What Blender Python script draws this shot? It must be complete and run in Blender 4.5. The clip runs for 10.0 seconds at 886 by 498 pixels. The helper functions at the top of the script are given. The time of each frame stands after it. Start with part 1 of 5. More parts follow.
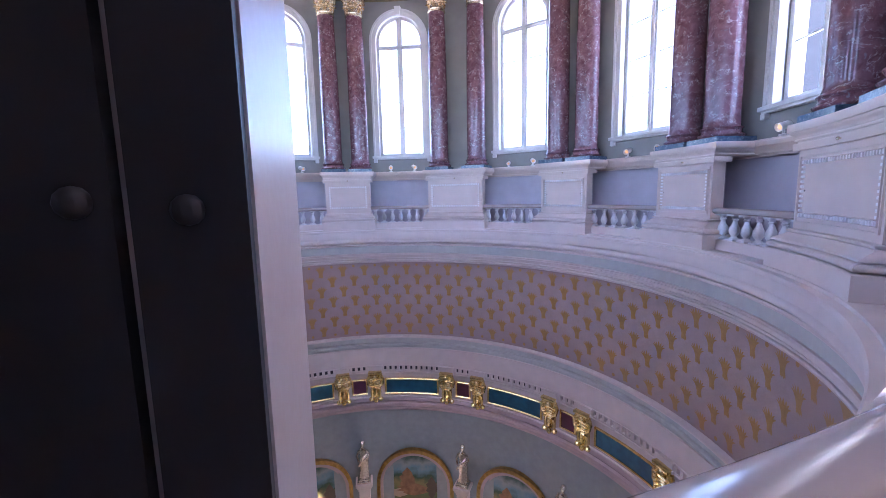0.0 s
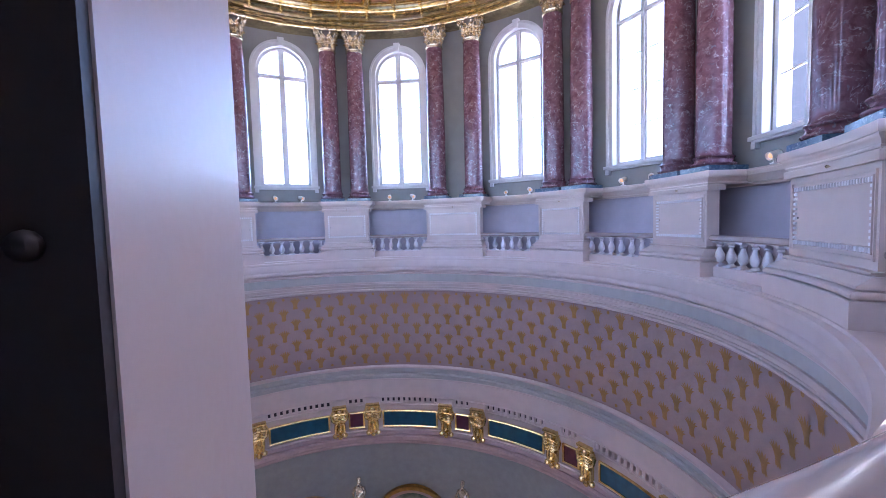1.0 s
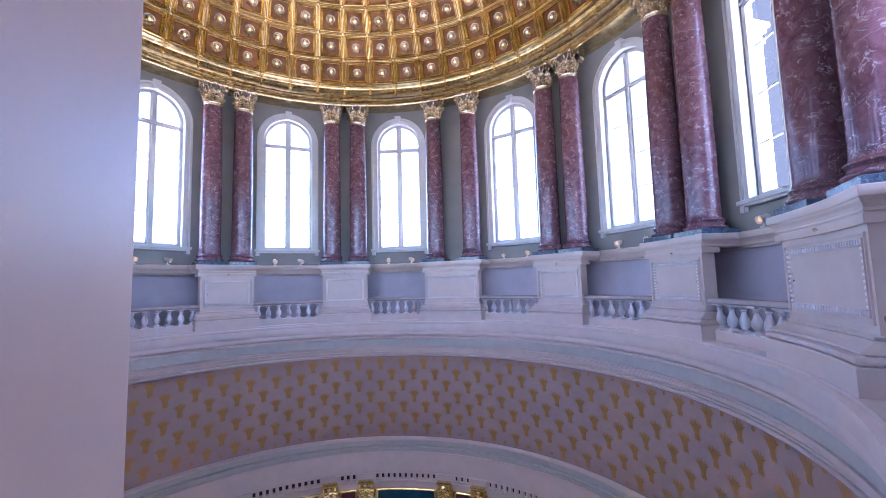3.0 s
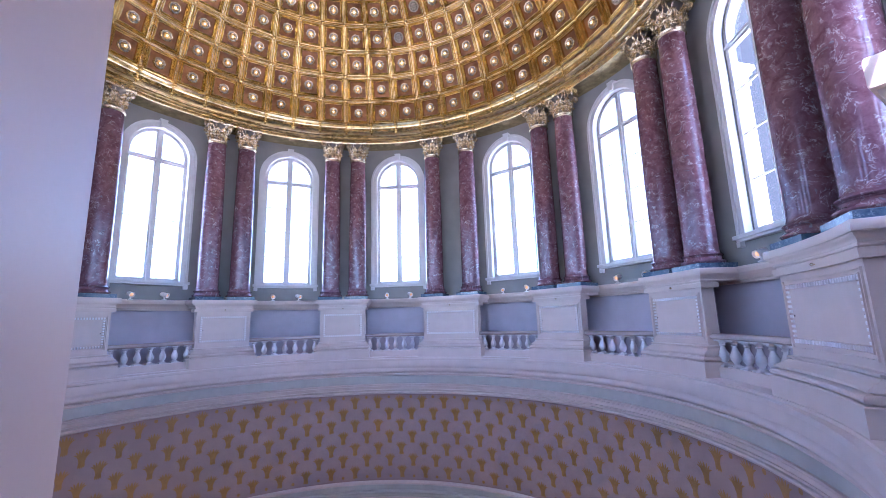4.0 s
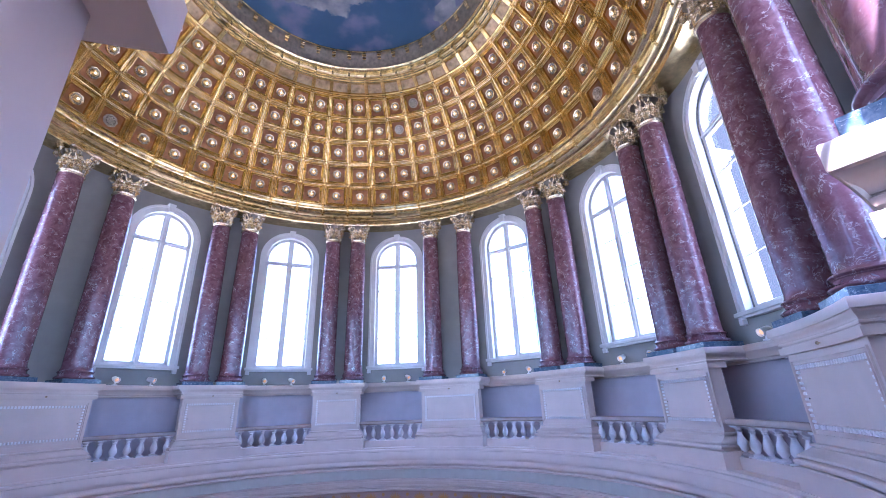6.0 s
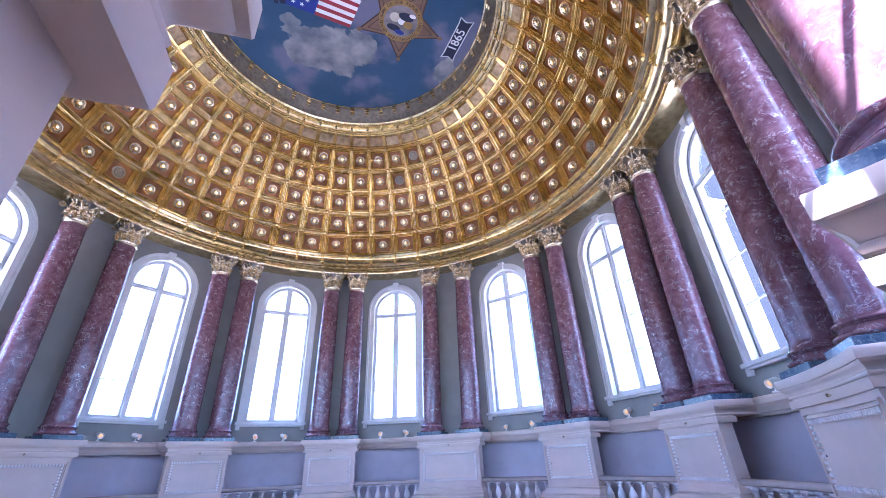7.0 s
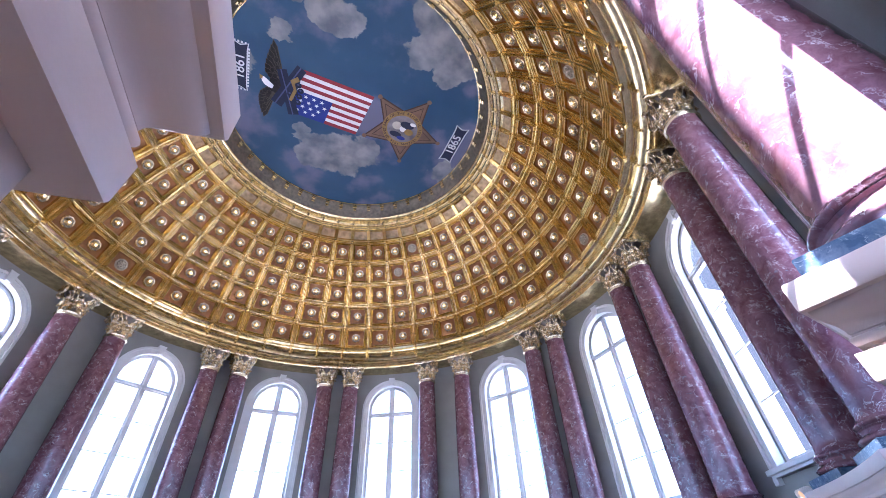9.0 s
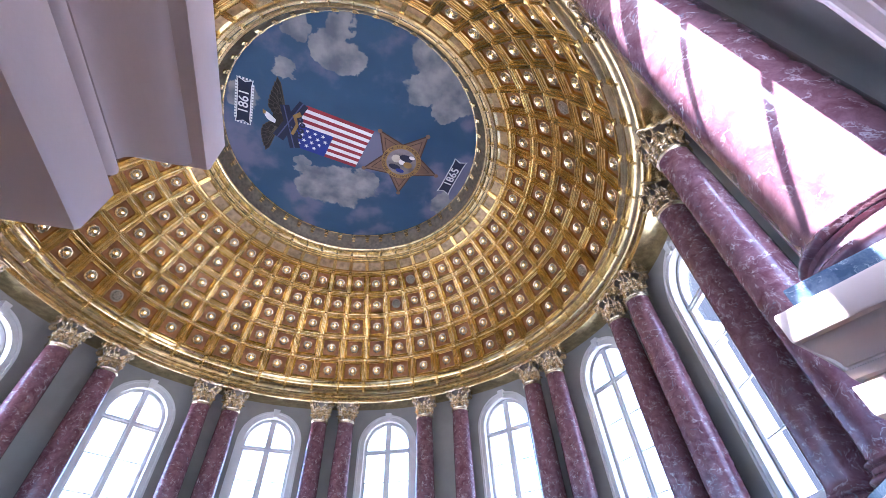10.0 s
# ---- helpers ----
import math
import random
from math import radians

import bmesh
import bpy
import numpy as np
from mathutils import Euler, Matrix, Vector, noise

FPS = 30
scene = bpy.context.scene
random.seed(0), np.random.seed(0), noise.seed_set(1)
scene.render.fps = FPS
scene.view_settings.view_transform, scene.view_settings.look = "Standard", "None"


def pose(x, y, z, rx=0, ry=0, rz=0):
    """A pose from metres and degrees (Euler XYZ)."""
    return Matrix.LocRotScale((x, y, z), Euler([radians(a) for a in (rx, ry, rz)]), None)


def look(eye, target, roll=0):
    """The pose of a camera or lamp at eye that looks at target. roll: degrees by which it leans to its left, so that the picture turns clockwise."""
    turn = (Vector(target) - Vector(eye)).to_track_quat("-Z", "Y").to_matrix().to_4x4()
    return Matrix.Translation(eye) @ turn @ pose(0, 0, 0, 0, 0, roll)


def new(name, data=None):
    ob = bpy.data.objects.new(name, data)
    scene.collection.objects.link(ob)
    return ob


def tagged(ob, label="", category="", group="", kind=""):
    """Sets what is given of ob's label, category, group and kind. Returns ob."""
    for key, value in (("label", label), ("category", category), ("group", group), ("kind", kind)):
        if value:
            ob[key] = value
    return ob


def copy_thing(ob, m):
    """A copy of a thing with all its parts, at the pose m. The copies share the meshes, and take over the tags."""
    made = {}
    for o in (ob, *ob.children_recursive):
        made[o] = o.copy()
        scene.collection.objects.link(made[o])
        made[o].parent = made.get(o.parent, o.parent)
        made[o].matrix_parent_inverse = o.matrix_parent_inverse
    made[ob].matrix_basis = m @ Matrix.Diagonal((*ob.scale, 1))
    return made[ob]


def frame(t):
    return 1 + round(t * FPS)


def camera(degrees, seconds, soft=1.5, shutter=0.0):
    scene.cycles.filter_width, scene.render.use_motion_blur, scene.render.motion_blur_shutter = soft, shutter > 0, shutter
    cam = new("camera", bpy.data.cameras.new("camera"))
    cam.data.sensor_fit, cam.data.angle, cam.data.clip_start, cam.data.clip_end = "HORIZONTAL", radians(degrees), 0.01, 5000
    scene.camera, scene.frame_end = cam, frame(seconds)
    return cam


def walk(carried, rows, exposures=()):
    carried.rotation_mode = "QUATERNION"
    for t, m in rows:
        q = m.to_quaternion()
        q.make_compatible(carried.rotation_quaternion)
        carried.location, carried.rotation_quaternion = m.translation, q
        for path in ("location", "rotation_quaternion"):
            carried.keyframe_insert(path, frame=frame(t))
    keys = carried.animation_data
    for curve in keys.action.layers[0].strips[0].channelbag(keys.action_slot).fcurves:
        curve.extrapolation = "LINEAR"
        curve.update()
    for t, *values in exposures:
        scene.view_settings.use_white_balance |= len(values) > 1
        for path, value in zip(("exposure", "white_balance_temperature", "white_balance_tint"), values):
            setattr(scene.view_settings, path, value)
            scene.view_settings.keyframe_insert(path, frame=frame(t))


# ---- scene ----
import mathutils.geometry

cam = camera(94.65, 10.0, soft=0.9)

# seconds, place, tilt, lean, turn
PATH = [
    (0.0, -0.310, -10.954, 1.625, 82.44, 1.26, -17.62),
    (0.5, -0.272, -10.961, 1.625, 84.42, 1.29, -17.63),
    (1.0, -0.234, -10.967, 1.626, 86.40, 1.50, -17.66),
    (1.5, -0.198, -10.974, 1.628, 88.22, 1.47, -17.61),
    (2.0, -0.163, -10.980, 1.631, 90.35, 1.54, -17.58),
    (2.5, -0.129, -10.985, 1.634, 92.72, 1.60, -17.52),
    (4.0, -0.031, -11.002, 1.646, 100.00, 1.67, -17.46),
    (4.5, 0.000, -11.007, 1.650, 102.45, 1.83, -17.41),
    (5.0, 0.030, -11.011, 1.654, 105.24, 1.89, -17.37),
    (5.5, 0.060, -11.016, 1.659, 108.08, 1.99, -17.30),
    (7.0, 0.148, -11.028, 1.669, 117.78, 2.12, -17.19),
    (7.5, 0.176, -11.032, 1.672, 121.63, 2.07, -17.24),
    (8.0, 0.205, -11.035, 1.674, 125.13, 2.06, -17.31),
    (8.5, 0.233, -11.038, 1.675, 127.99, 2.09, -17.23),
    (9.0, 0.261, -11.041, 1.675, 130.57, 2.19, -17.10),
    (9.5, 0.289, -11.043, 1.675, 132.89, 2.11, -17.21),
    (10.0, 0.318, -11.046, 1.673, 134.94, 2.22, -17.20),
]
walk(cam, [(t, pose(x, y, z, rx, ry, rz)) for t, x, y, z, rx, ry, rz in PATH],
     exposures=[(0.0, 4.46, 5420, 27), (2.5, 4.33, 5380, 27), (5.5, 4.37, 5040, 27), (7.5, 4.42, 4980, 26), (10.0, 4.33, 5340, 21)])

# ---- world and sun ----
SUN_FROM, SUN_UP = 222.0, 57.0      # compass angle the sun stands at (clockwise from +y), height in degrees
world = bpy.data.worlds.new("sky")
scene.world = world
world.use_nodes = True
wn = world.node_tree
sky = wn.nodes.new("ShaderNodeTexSky")
sky.sky_type = "NISHITA"
sky.sun_disc = False
sky.sun_elevation = radians(SUN_UP)
sky.sun_rotation = radians(SUN_FROM)
wn.links.new(sky.outputs["Color"], wn.nodes["Background"].inputs["Color"])
wn.nodes["Background"].inputs["Strength"].default_value = 0.15
sun = new("sun", bpy.data.lights.new("sun", "SUN"))
sun.data.energy, sun.data.angle, sun.data.color = 5.0, radians(0.5), (1.0, 0.95, 0.87)
sd = Vector((math.sin(radians(SUN_FROM)) * math.cos(radians(SUN_UP)), math.cos(radians(SUN_FROM)) * math.cos(radians(SUN_UP)), math.sin(radians(SUN_UP))))
sun.matrix_world = look(sd * 60, (0, 0, 0))


# ---- materials ----
def paint(name, base, rough=0.5, metal=0.0, vary=0.12, scale=3.0, bump=0.05, grain=60.0, coat=0.0, each=0.0, second=None):
    m = bpy.data.materials.new(name)
    m.use_nodes = True
    n, l = m.node_tree.nodes, m.node_tree.links
    b = n["Principled BSDF"]
    co = n.new("ShaderNodeTexCoord")
    big, fine = n.new("ShaderNodeTexNoise"), n.new("ShaderNodeTexNoise")
    big.inputs["Scale"].default_value, fine.inputs["Scale"].default_value = scale, grain
    big.inputs["Detail"].default_value = 6.0
    l.new(co.outputs["Object"], big.inputs["Vector"])
    l.new(co.outputs["Object"], fine.inputs["Vector"])
    ramp = n.new("ShaderNodeValToRGB")
    lo = second or [c * (1 - vary) for c in base]
    hi = [min(1, c * (1 + vary)) for c in base]
    ramp.color_ramp.elements[0].position, ramp.color_ramp.elements[1].position = 0.32, 0.68
    ramp.color_ramp.elements[0].color, ramp.color_ramp.elements[1].color = (*lo, 1), (*hi, 1)
    l.new(big.outputs["Fac"], ramp.inputs["Fac"])
    last = ramp.outputs["Color"]
    if each:
        info, hsv, mr = n.new("ShaderNodeObjectInfo"), n.new("ShaderNodeHueSaturation"), n.new("ShaderNodeMapRange")
        mr.inputs["To Min"].default_value, mr.inputs["To Max"].default_value = 1 - each, 1 + each
        l.new(info.outputs["Random"], mr.inputs["Value"])
        l.new(mr.outputs["Result"], hsv.inputs["Value"])
        l.new(last, hsv.inputs["Color"])
        last = hsv.outputs["Color"]
    l.new(last, b.inputs["Base Color"])
    rr = n.new("ShaderNodeMapRange")
    rr.inputs["To Min"].default_value, rr.inputs["To Max"].default_value = max(0.02, rough * 0.8), min(1, rough * 1.25)
    l.new(fine.outputs["Fac"], rr.inputs["Value"])
    l.new(rr.outputs["Result"], b.inputs["Roughness"])
    b.inputs["Metallic"].default_value = metal
    b.inputs["Coat Weight"].default_value = coat
    if bump:
        bp = n.new("ShaderNodeBump")
        bp.inputs["Strength"].default_value, bp.inputs["Distance"].default_value = bump, 0.02
        l.new(fine.outputs["Fac"], bp.inputs["Height"])
        l.new(bp.outputs["Normal"], b.inputs["Normal"])
    return m


def marble(name, base, vein, patch, rough, scale, fleck_colour=(0.22, 0.24, 0.30)):
    m = bpy.data.materials.new(name)
    m.use_nodes = True
    n, l = m.node_tree.nodes, m.node_tree.links
    b = n["Principled BSDF"]
    co, info, add = n.new("ShaderNodeTexCoord"), n.new("ShaderNodeObjectInfo"), n.new("ShaderNodeVectorMath")
    mul = n.new("ShaderNodeMath")
    mul.operation = "MULTIPLY"
    mul.inputs[1].default_value = 37.0
    l.new(info.outputs["Random"], mul.inputs[0])
    l.new(co.outputs["Object"], add.inputs[0])
    l.new(mul.outputs[0], add.inputs[1])
    warp = n.new("ShaderNodeTexNoise")
    warp.inputs["Scale"].default_value, warp.inputs["Detail"].default_value = scale * 0.6, 5.0
    l.new(add.outputs[0], warp.inputs["Vector"])
    mix = n.new("ShaderNodeMix")
    mix.data_type = "VECTOR"
    mix.inputs["Factor"].default_value = 0.35
    l.new(add.outputs[0], mix.inputs["A"])
    l.new(warp.outputs["Color"], mix.inputs["B"])
    vor = n.new("ShaderNodeTexNoise")
    vor.inputs["Scale"].default_value, vor.inputs["Detail"].default_value, vor.inputs["Roughness"].default_value = scale * 1.3, 7.0, 0.62
    l.new(mix.outputs["Result"], vor.inputs["Vector"])
    mid, ab = n.new("ShaderNodeMath"), n.new("ShaderNodeMath")
    mid.operation, ab.operation = "SUBTRACT", "ABSOLUTE"
    mid.inputs[1].default_value = 0.5
    l.new(vor.outputs["Fac"], mid.inputs[0])
    l.new(mid.outputs[0], ab.inputs[0])
    edge = n.new("ShaderNodeMapRange")
    edge.inputs["From Min"].default_value, edge.inputs["From Max"].default_value = 0.003, 0.020
    edge.inputs["To Min"].default_value, edge.inputs["To Max"].default_value = 1.0, 0.0
    l.new(ab.outputs[0], edge.inputs["Value"])
    gate = n.new("ShaderNodeTexNoise")
    gate.inputs["Scale"].default_value, gate.inputs["Detail"].default_value = scale * 1.1, 4.0
    l.new(add.outputs[0], gate.inputs["Vector"])
    gr = n.new("ShaderNodeMapRange")
    gr.inputs["From Min"].default_value, gr.inputs["From Max"].default_value = 0.45, 0.66
    l.new(gate.outputs["Fac"], gr.inputs["Value"])
    vm = n.new("ShaderNodeMath")
    vm.operation = "MULTIPLY"
    l.new(edge.outputs["Result"], vm.inputs[0])
    l.new(gr.outputs["Result"], vm.inputs[1])
    ramp = n.new("ShaderNodeValToRGB")
    ramp.color_ramp.elements[0].position, ramp.color_ramp.elements[1].position = 0.36, 0.66
    ramp.color_ramp.elements[0].color, ramp.color_ramp.elements[1].color = (*base, 1), (*patch, 1)
    spot = n.new("ShaderNodeTexNoise")
    spot.inputs["Scale"].default_value, spot.inputs["Detail"].default_value, spot.inputs["Roughness"].default_value = scale * 1.5, 9.0, 0.66
    l.new(mix.outputs["Result"], spot.inputs["Vector"])
    l.new(spot.outputs["Fac"], ramp.inputs["Fac"])
    # small cool grey flecks
    fleck, fr = n.new("ShaderNodeTexNoise"), n.new("ShaderNodeMapRange")
    fleck.inputs["Scale"].default_value, fleck.inputs["Detail"].default_value = scale * 2.6, 3.0
    l.new(mix.outputs["Result"], fleck.inputs["Vector"])
    fr.inputs["From Min"].default_value, fr.inputs["From Max"].default_value, fr.inputs["To Max"].default_value = 0.66, 0.72, 0.6
    l.new(fleck.outputs["Fac"], fr.inputs["Value"])
    fm = n.new("ShaderNodeMix")
    fm.data_type = "RGBA"
    l.new(fr.outputs["Result"], fm.inputs["Factor"])
    l.new(ramp.outputs["Color"], fm.inputs["A"])
    fm.inputs["B"].default_value = (*fleck_colour, 1)
    c = n.new("ShaderNodeMix")
    c.data_type = "RGBA"
    l.new(vm.outputs[0], c.inputs["Factor"])
    l.new(fm.outputs["Result"], c.inputs["A"])
    c.inputs["B"].default_value = (*vein, 1)
    l.new(c.outputs["Result"], b.inputs["Base Color"])
    b.inputs["Roughness"].default_value = rough
    return m


def glowing(name, colour, strength):
    m = bpy.data.materials.new(name)
    m.use_nodes = True
    b = m.node_tree.nodes["Principled BSDF"]
    b.inputs["Base Color"].default_value = (*colour, 1)
    b.inputs["Emission Color"].default_value = (*colour, 1)
    b.inputs["Emission Strength"].default_value = strength
    return m


WALL = paint("wall_paint", (0.27, 0.265, 0.255), 0.6, vary=0.06, scale=1.5)
LOWER_WALL = paint("gallery_wall_paint", (0.48, 0.44, 0.49), 0.6, vary=0.06, scale=1.5)
CREAM = paint("stone_paint", (0.645, 0.525, 0.460), 0.36, vary=0.04, scale=2.0, bump=0.02)
WHITE = paint("white_paint", (0.84, 0.81, 0.80), 0.28, vary=0.04)
TRIM = paint("window_paint", (0.66, 0.66, 0.68), 0.4, vary=0.04)
GREEN = paint("pale_green_paint", (0.49, 0.475, 0.42), 0.5, vary=0.05)
MAUVE = paint("frieze_paint", (0.41, 0.285, 0.25), 0.38, vary=0.03, scale=0.6)
PINK = paint("pink_paint", (0.48, 0.345, 0.315), 0.5, vary=0.06)
GREY_BLUE = paint("drum_paint", (0.29, 0.30, 0.28), 0.6, vary=0.06)
TEAL = paint("teal_panel", (0.015, 0.09, 0.13), 0.4, vary=0.2)
WINE = paint("wine_panel", (0.13, 0.03, 0.05), 0.4, vary=0.2)
GOLD = paint("gold_leaf", (0.72, 0.52, 0.185), 0.22, 1.0, vary=0.20, scale=3.0, bump=0.05, grain=18.0)
BRIGHT_GOLD = paint("burnished_gold", (0.90, 0.68, 0.30), 0.20, 1.0, vary=0.2, scale=8.0, bump=0.1)
BRIGHT_SILVER = paint("burnished_silver", (0.86, 0.80, 0.70), 0.2, 1.0, vary=0.2, scale=8.0, bump=0.1)
PALE_GOLD = paint("pale_gilding", (0.70, 0.57, 0.31), 0.22, 1.0, vary=0.25, scale=5.0, bump=0.05, grain=40.0)
TAN_GOLD = paint("tan_gilding", (0.42, 0.29, 0.16), 0.4, 0.5, vary=0.3, scale=5.0)
COFFER = paint("coffer_ground", (0.25, 0.100, 0.024), 0.42, 0.25, vary=0.25, scale=4.0)
# darkened gold: painted shade in the dome's rib grooves, own colour on lunette arches
AMBER = paint("amber_gilding", (0.48, 0.29, 0.08), 0.3, 0.95, vary=0.25, scale=4.0, bump=0.04, grain=18.0)
WHEAT = paint("gilt_stencil", (0.50, 0.285, 0.105), 0.42, 0.5, vary=0.05, scale=9.0, bump=0.0)
SILVER = paint("silver_gilt", (0.70, 0.60, 0.43), 0.24, 1.0, vary=0.25, scale=12.0, bump=0.15)
RED_MARBLE = marble("red_marble", (0.126, 0.050, 0.069), (0.54, 0.47, 0.51), (0.230, 0.122, 0.147), 0.10, 4.6)
BLUE_MARBLE = marble("blue_marble", (0.05, 0.09, 0.15), (0.45, 0.52, 0.58), (0.12, 0.17, 0.24), 0.16, 9.0)
DARK_DOOR = paint("dark_brown_paint", (0.042, 0.031, 0.025), 0.5, vary=0.2)
IRON = paint("dark_metal", (0.05, 0.05, 0.05), 0.4, 0.8)
PALE_STONE = paint("warm_pale_stone", (0.66, 0.56, 0.45), 0.35, vary=0.1)
FLOOR = paint("gallery_floor_boards", (0.56, 0.25, 0.095), 0.4, vary=0.15)
TERRACE = paint("roof_gravel", (0.42, 0.39, 0.35), 0.8, vary=0.2, scale=0.5)
OUTSIDE = paint("limestone", (0.72, 0.69, 0.62), 0.7, vary=0.08)
BULB = glowing("lit_bulb", (1.0, 0.76, 0.46), 0.85)
RAIL = paint("handrail_paint", (0.42, 0.34, 0.30), 0.17, vary=0.08, scale=2.0, bump=0.01)
BALUSTER = paint("baluster_paint", (0.66, 0.62, 0.62), 0.3, vary=0.05)
GLASS = bpy.data.materials.new("window_glass")
GLASS.use_nodes = True
gn, gl = GLASS.node_tree.nodes, GLASS.node_tree.links
for nd in list(gn):
    gn.remove(nd)
g_out, g_mix, g_tr, g_gl = (gn.new("ShaderNode" + k) for k in ("OutputMaterial", "MixShader", "BsdfTransparent", "BsdfGlossy"))
g_tr.inputs["Color"].default_value = (0.93, 0.95, 0.96, 1)
g_gl.inputs["Roughness"].default_value = 0.02
g_mix.inputs[0].default_value = 0.05
gl.new(g_tr.outputs[0], g_mix.inputs[1])
gl.new(g_gl.outputs[0], g_mix.inputs[2])
gl.new(g_mix.outputs[0], g_out.inputs["Surface"])
SPOT = glowing("lit_lens", (1.0, 0.60, 0.28), 0.035)

# ---- building helpers ----
A0 = 38.14                                     # compass angle of the first wide pier
PIERS = [90 * k + d for k in range(4) for d in (0.0, 30.28, 59.72)]
WINDOWS = [90 * k + d for k in range(4) for d in (15.85, 45.0, 74.15)]


def turn(a):
    """Brings what is built about the +y axis to the angle a round the rotunda."""
    return pose(0, 0, 0, 0, 0, -(a + A0))


def mesh(name, verts, faces, material, parent=None, smooth=False, m=None):
    me = bpy.data.meshes.new(name)
    me.from_pydata(verts, [], faces)
    mats = material if isinstance(material, (list, tuple)) else [material]
    for mt in mats:
        me.materials.append(mt)
    bm = bmesh.new()
    bm.from_mesh(me)
    bmesh.ops.recalc_face_normals(bm, faces=bm.faces)
    if smooth:
        for f in bm.faces:
            f.smooth = True
        for e in bm.edges:
            if len(e.link_faces) == 2 and e.calc_face_angle(0) > 0.6:
                e.smooth = False
    bm.to_mesh(me)
    bm.free()
    ob = new(name, me)
    if parent:
        ob.parent = parent
    if m:
        ob.matrix_basis = m
    return ob


def part(name, bm, material, parent, label="", smooth=False):
    me = bpy.data.meshes.new(name)
    bmesh.ops.recalc_face_normals(bm, faces=bm.faces)
    if smooth:
        for f in bm.faces:
            f.smooth = True
        for e in bm.edges:
            if len(e.link_faces) == 2 and e.calc_face_angle(0) > 0.6:
                e.smooth = False
    bm.to_mesh(me)
    bm.free()
    me.materials.append(material)
    ob = new(name, me)
    ob.parent = parent
    if label:
        ob["label"] = label
    return ob


def empty(name, label, category, group="", kind=""):
    return tagged(new(name), label, category, group, kind)


def swept(profile, a0, a1, n, closed=True):
    """Vertices and faces of a profile (r, z) swept round the axis from a0 to a1 degrees, local to +y."""
    full = abs(a1 - a0) >= 359.9
    k, verts, faces = len(profile), [], []
    rings = n if full else n + 1
    for i in range(rings):
        a = radians(a0 + (a1 - a0) * i / n)
        verts += [(r * math.sin(a), r * math.cos(a), z) for r, z in profile]
    for i in range(n):
        j = (i + 1) % rings
        for p in range(k if closed else k - 1):
            q = (p + 1) % k
            faces.append((i * k + p, i * k + q, j * k + q, j * k + p))
    if closed and not full:
        faces.append(tuple(range(k)))
        faces.append(tuple((rings - 1) * k + p for p in reversed(range(k))))
    return verts, faces


def ring(name, profile, material, label="", kind="structure", n=384, smooth=True, category=""):
    v, f = swept(profile, 0, 360, n)
    return tagged(mesh(name, v, f, material, smooth=smooth), label, category, "", kind)


def arc_box(r0, r1, a0, a1, z0, z1, n=4):
    return swept([(r0, z0), (r1, z0), (r1, z1), (r0, z1)], a0, a1, n)


def moulded(profile, half, r_face, r_back, n=10, forward=1.0):
    """A block about +y whose mouldings (outset, z) run round its face and both sides: half is in degrees at the face."""
    verts, faces = [], []
    k = 2 * (n + 1)
    for o, z in profile:
        h = radians(half) + o / r_face
        front = [((r_face - o * forward) * math.sin(-h + 2 * h * i / n), (r_face - o * forward) * math.cos(-h + 2 * h * i / n), z) for i in range(n + 1)]
        back = [(r_back * math.sin(h - 2 * h * i / n), r_back * math.cos(h - 2 * h * i / n), z) for i in range(n + 1)]
        verts += front + back
    for s in range(len(profile) - 1):
        for i in range(k):
            j = (i + 1) % k
            faces.append((s * k + i, s * k + j, s * k + k + j, s * k + k + i))
    top = (len(profile) - 1) * k
    for base in (0, top):
        for i in range(n):
            faces.append((base + i, base + i + 1, base + k - 2 - i, base + k - 1 - i))
    return verts, faces


def tube(bm, pts, radii, n=8):
    """A round bar through the points."""
    rows = []
    for i, p in enumerate(pts):
        p = Vector(p)
        d = (Vector(pts[min(i + 1, len(pts) - 1)]) - Vector(pts[max(i - 1, 0)])).normalized()
        u = d.orthogonal().normalized() if not rows else (u - d * u.dot(d)).normalized()
        w = d.cross(u)
        rows.append([bm.verts.new(p + (u * math.cos(2 * math.pi * k / n) + w * math.sin(2 * math.pi * k / n)) * radii[i]) for k in range(n)])
    for a, c in zip(rows, rows[1:]):
        for k in range(n):
            bm.faces.new((a[k], a[(k + 1) % n], c[(k + 1) % n], c[k]))
    bm.faces.new(rows[0])
    bm.faces.new(list(reversed(rows[-1])))
    return bm


def ball(bm, x, y, z, rx, ry, rz, seg=10):
    g = bmesh.ops.create_uvsphere(bm, u_segments=seg, v_segments=max(5, seg * 2 // 3), radius=1)["verts"]
    for v in g:
        v.co = (x + v.co.x * rx, y + v.co.y * ry, z + v.co.z * rz)
    return bm


def flat(name, pts, holes, z_off, material, parent, place, thick=0.006):
    """A thin painted shape on the canopy: pts are (right, up) as seen from below."""
    bm = bmesh.new()
    vs = [bm.verts.new(place(u, w, z_off)) for u, w in pts]
    f = bm.faces.new(vs)
    ext = bmesh.ops.extrude_face_region(bm, geom=[f])
    for v in ext["geom"]:
        if isinstance(v, bmesh.types.BMVert):
            v.co.z -= thick
    bmesh.ops.triangulate(bm, faces=[f for f in bm.faces if len(f.verts) > 4])
    return part(name, bm, material, parent)


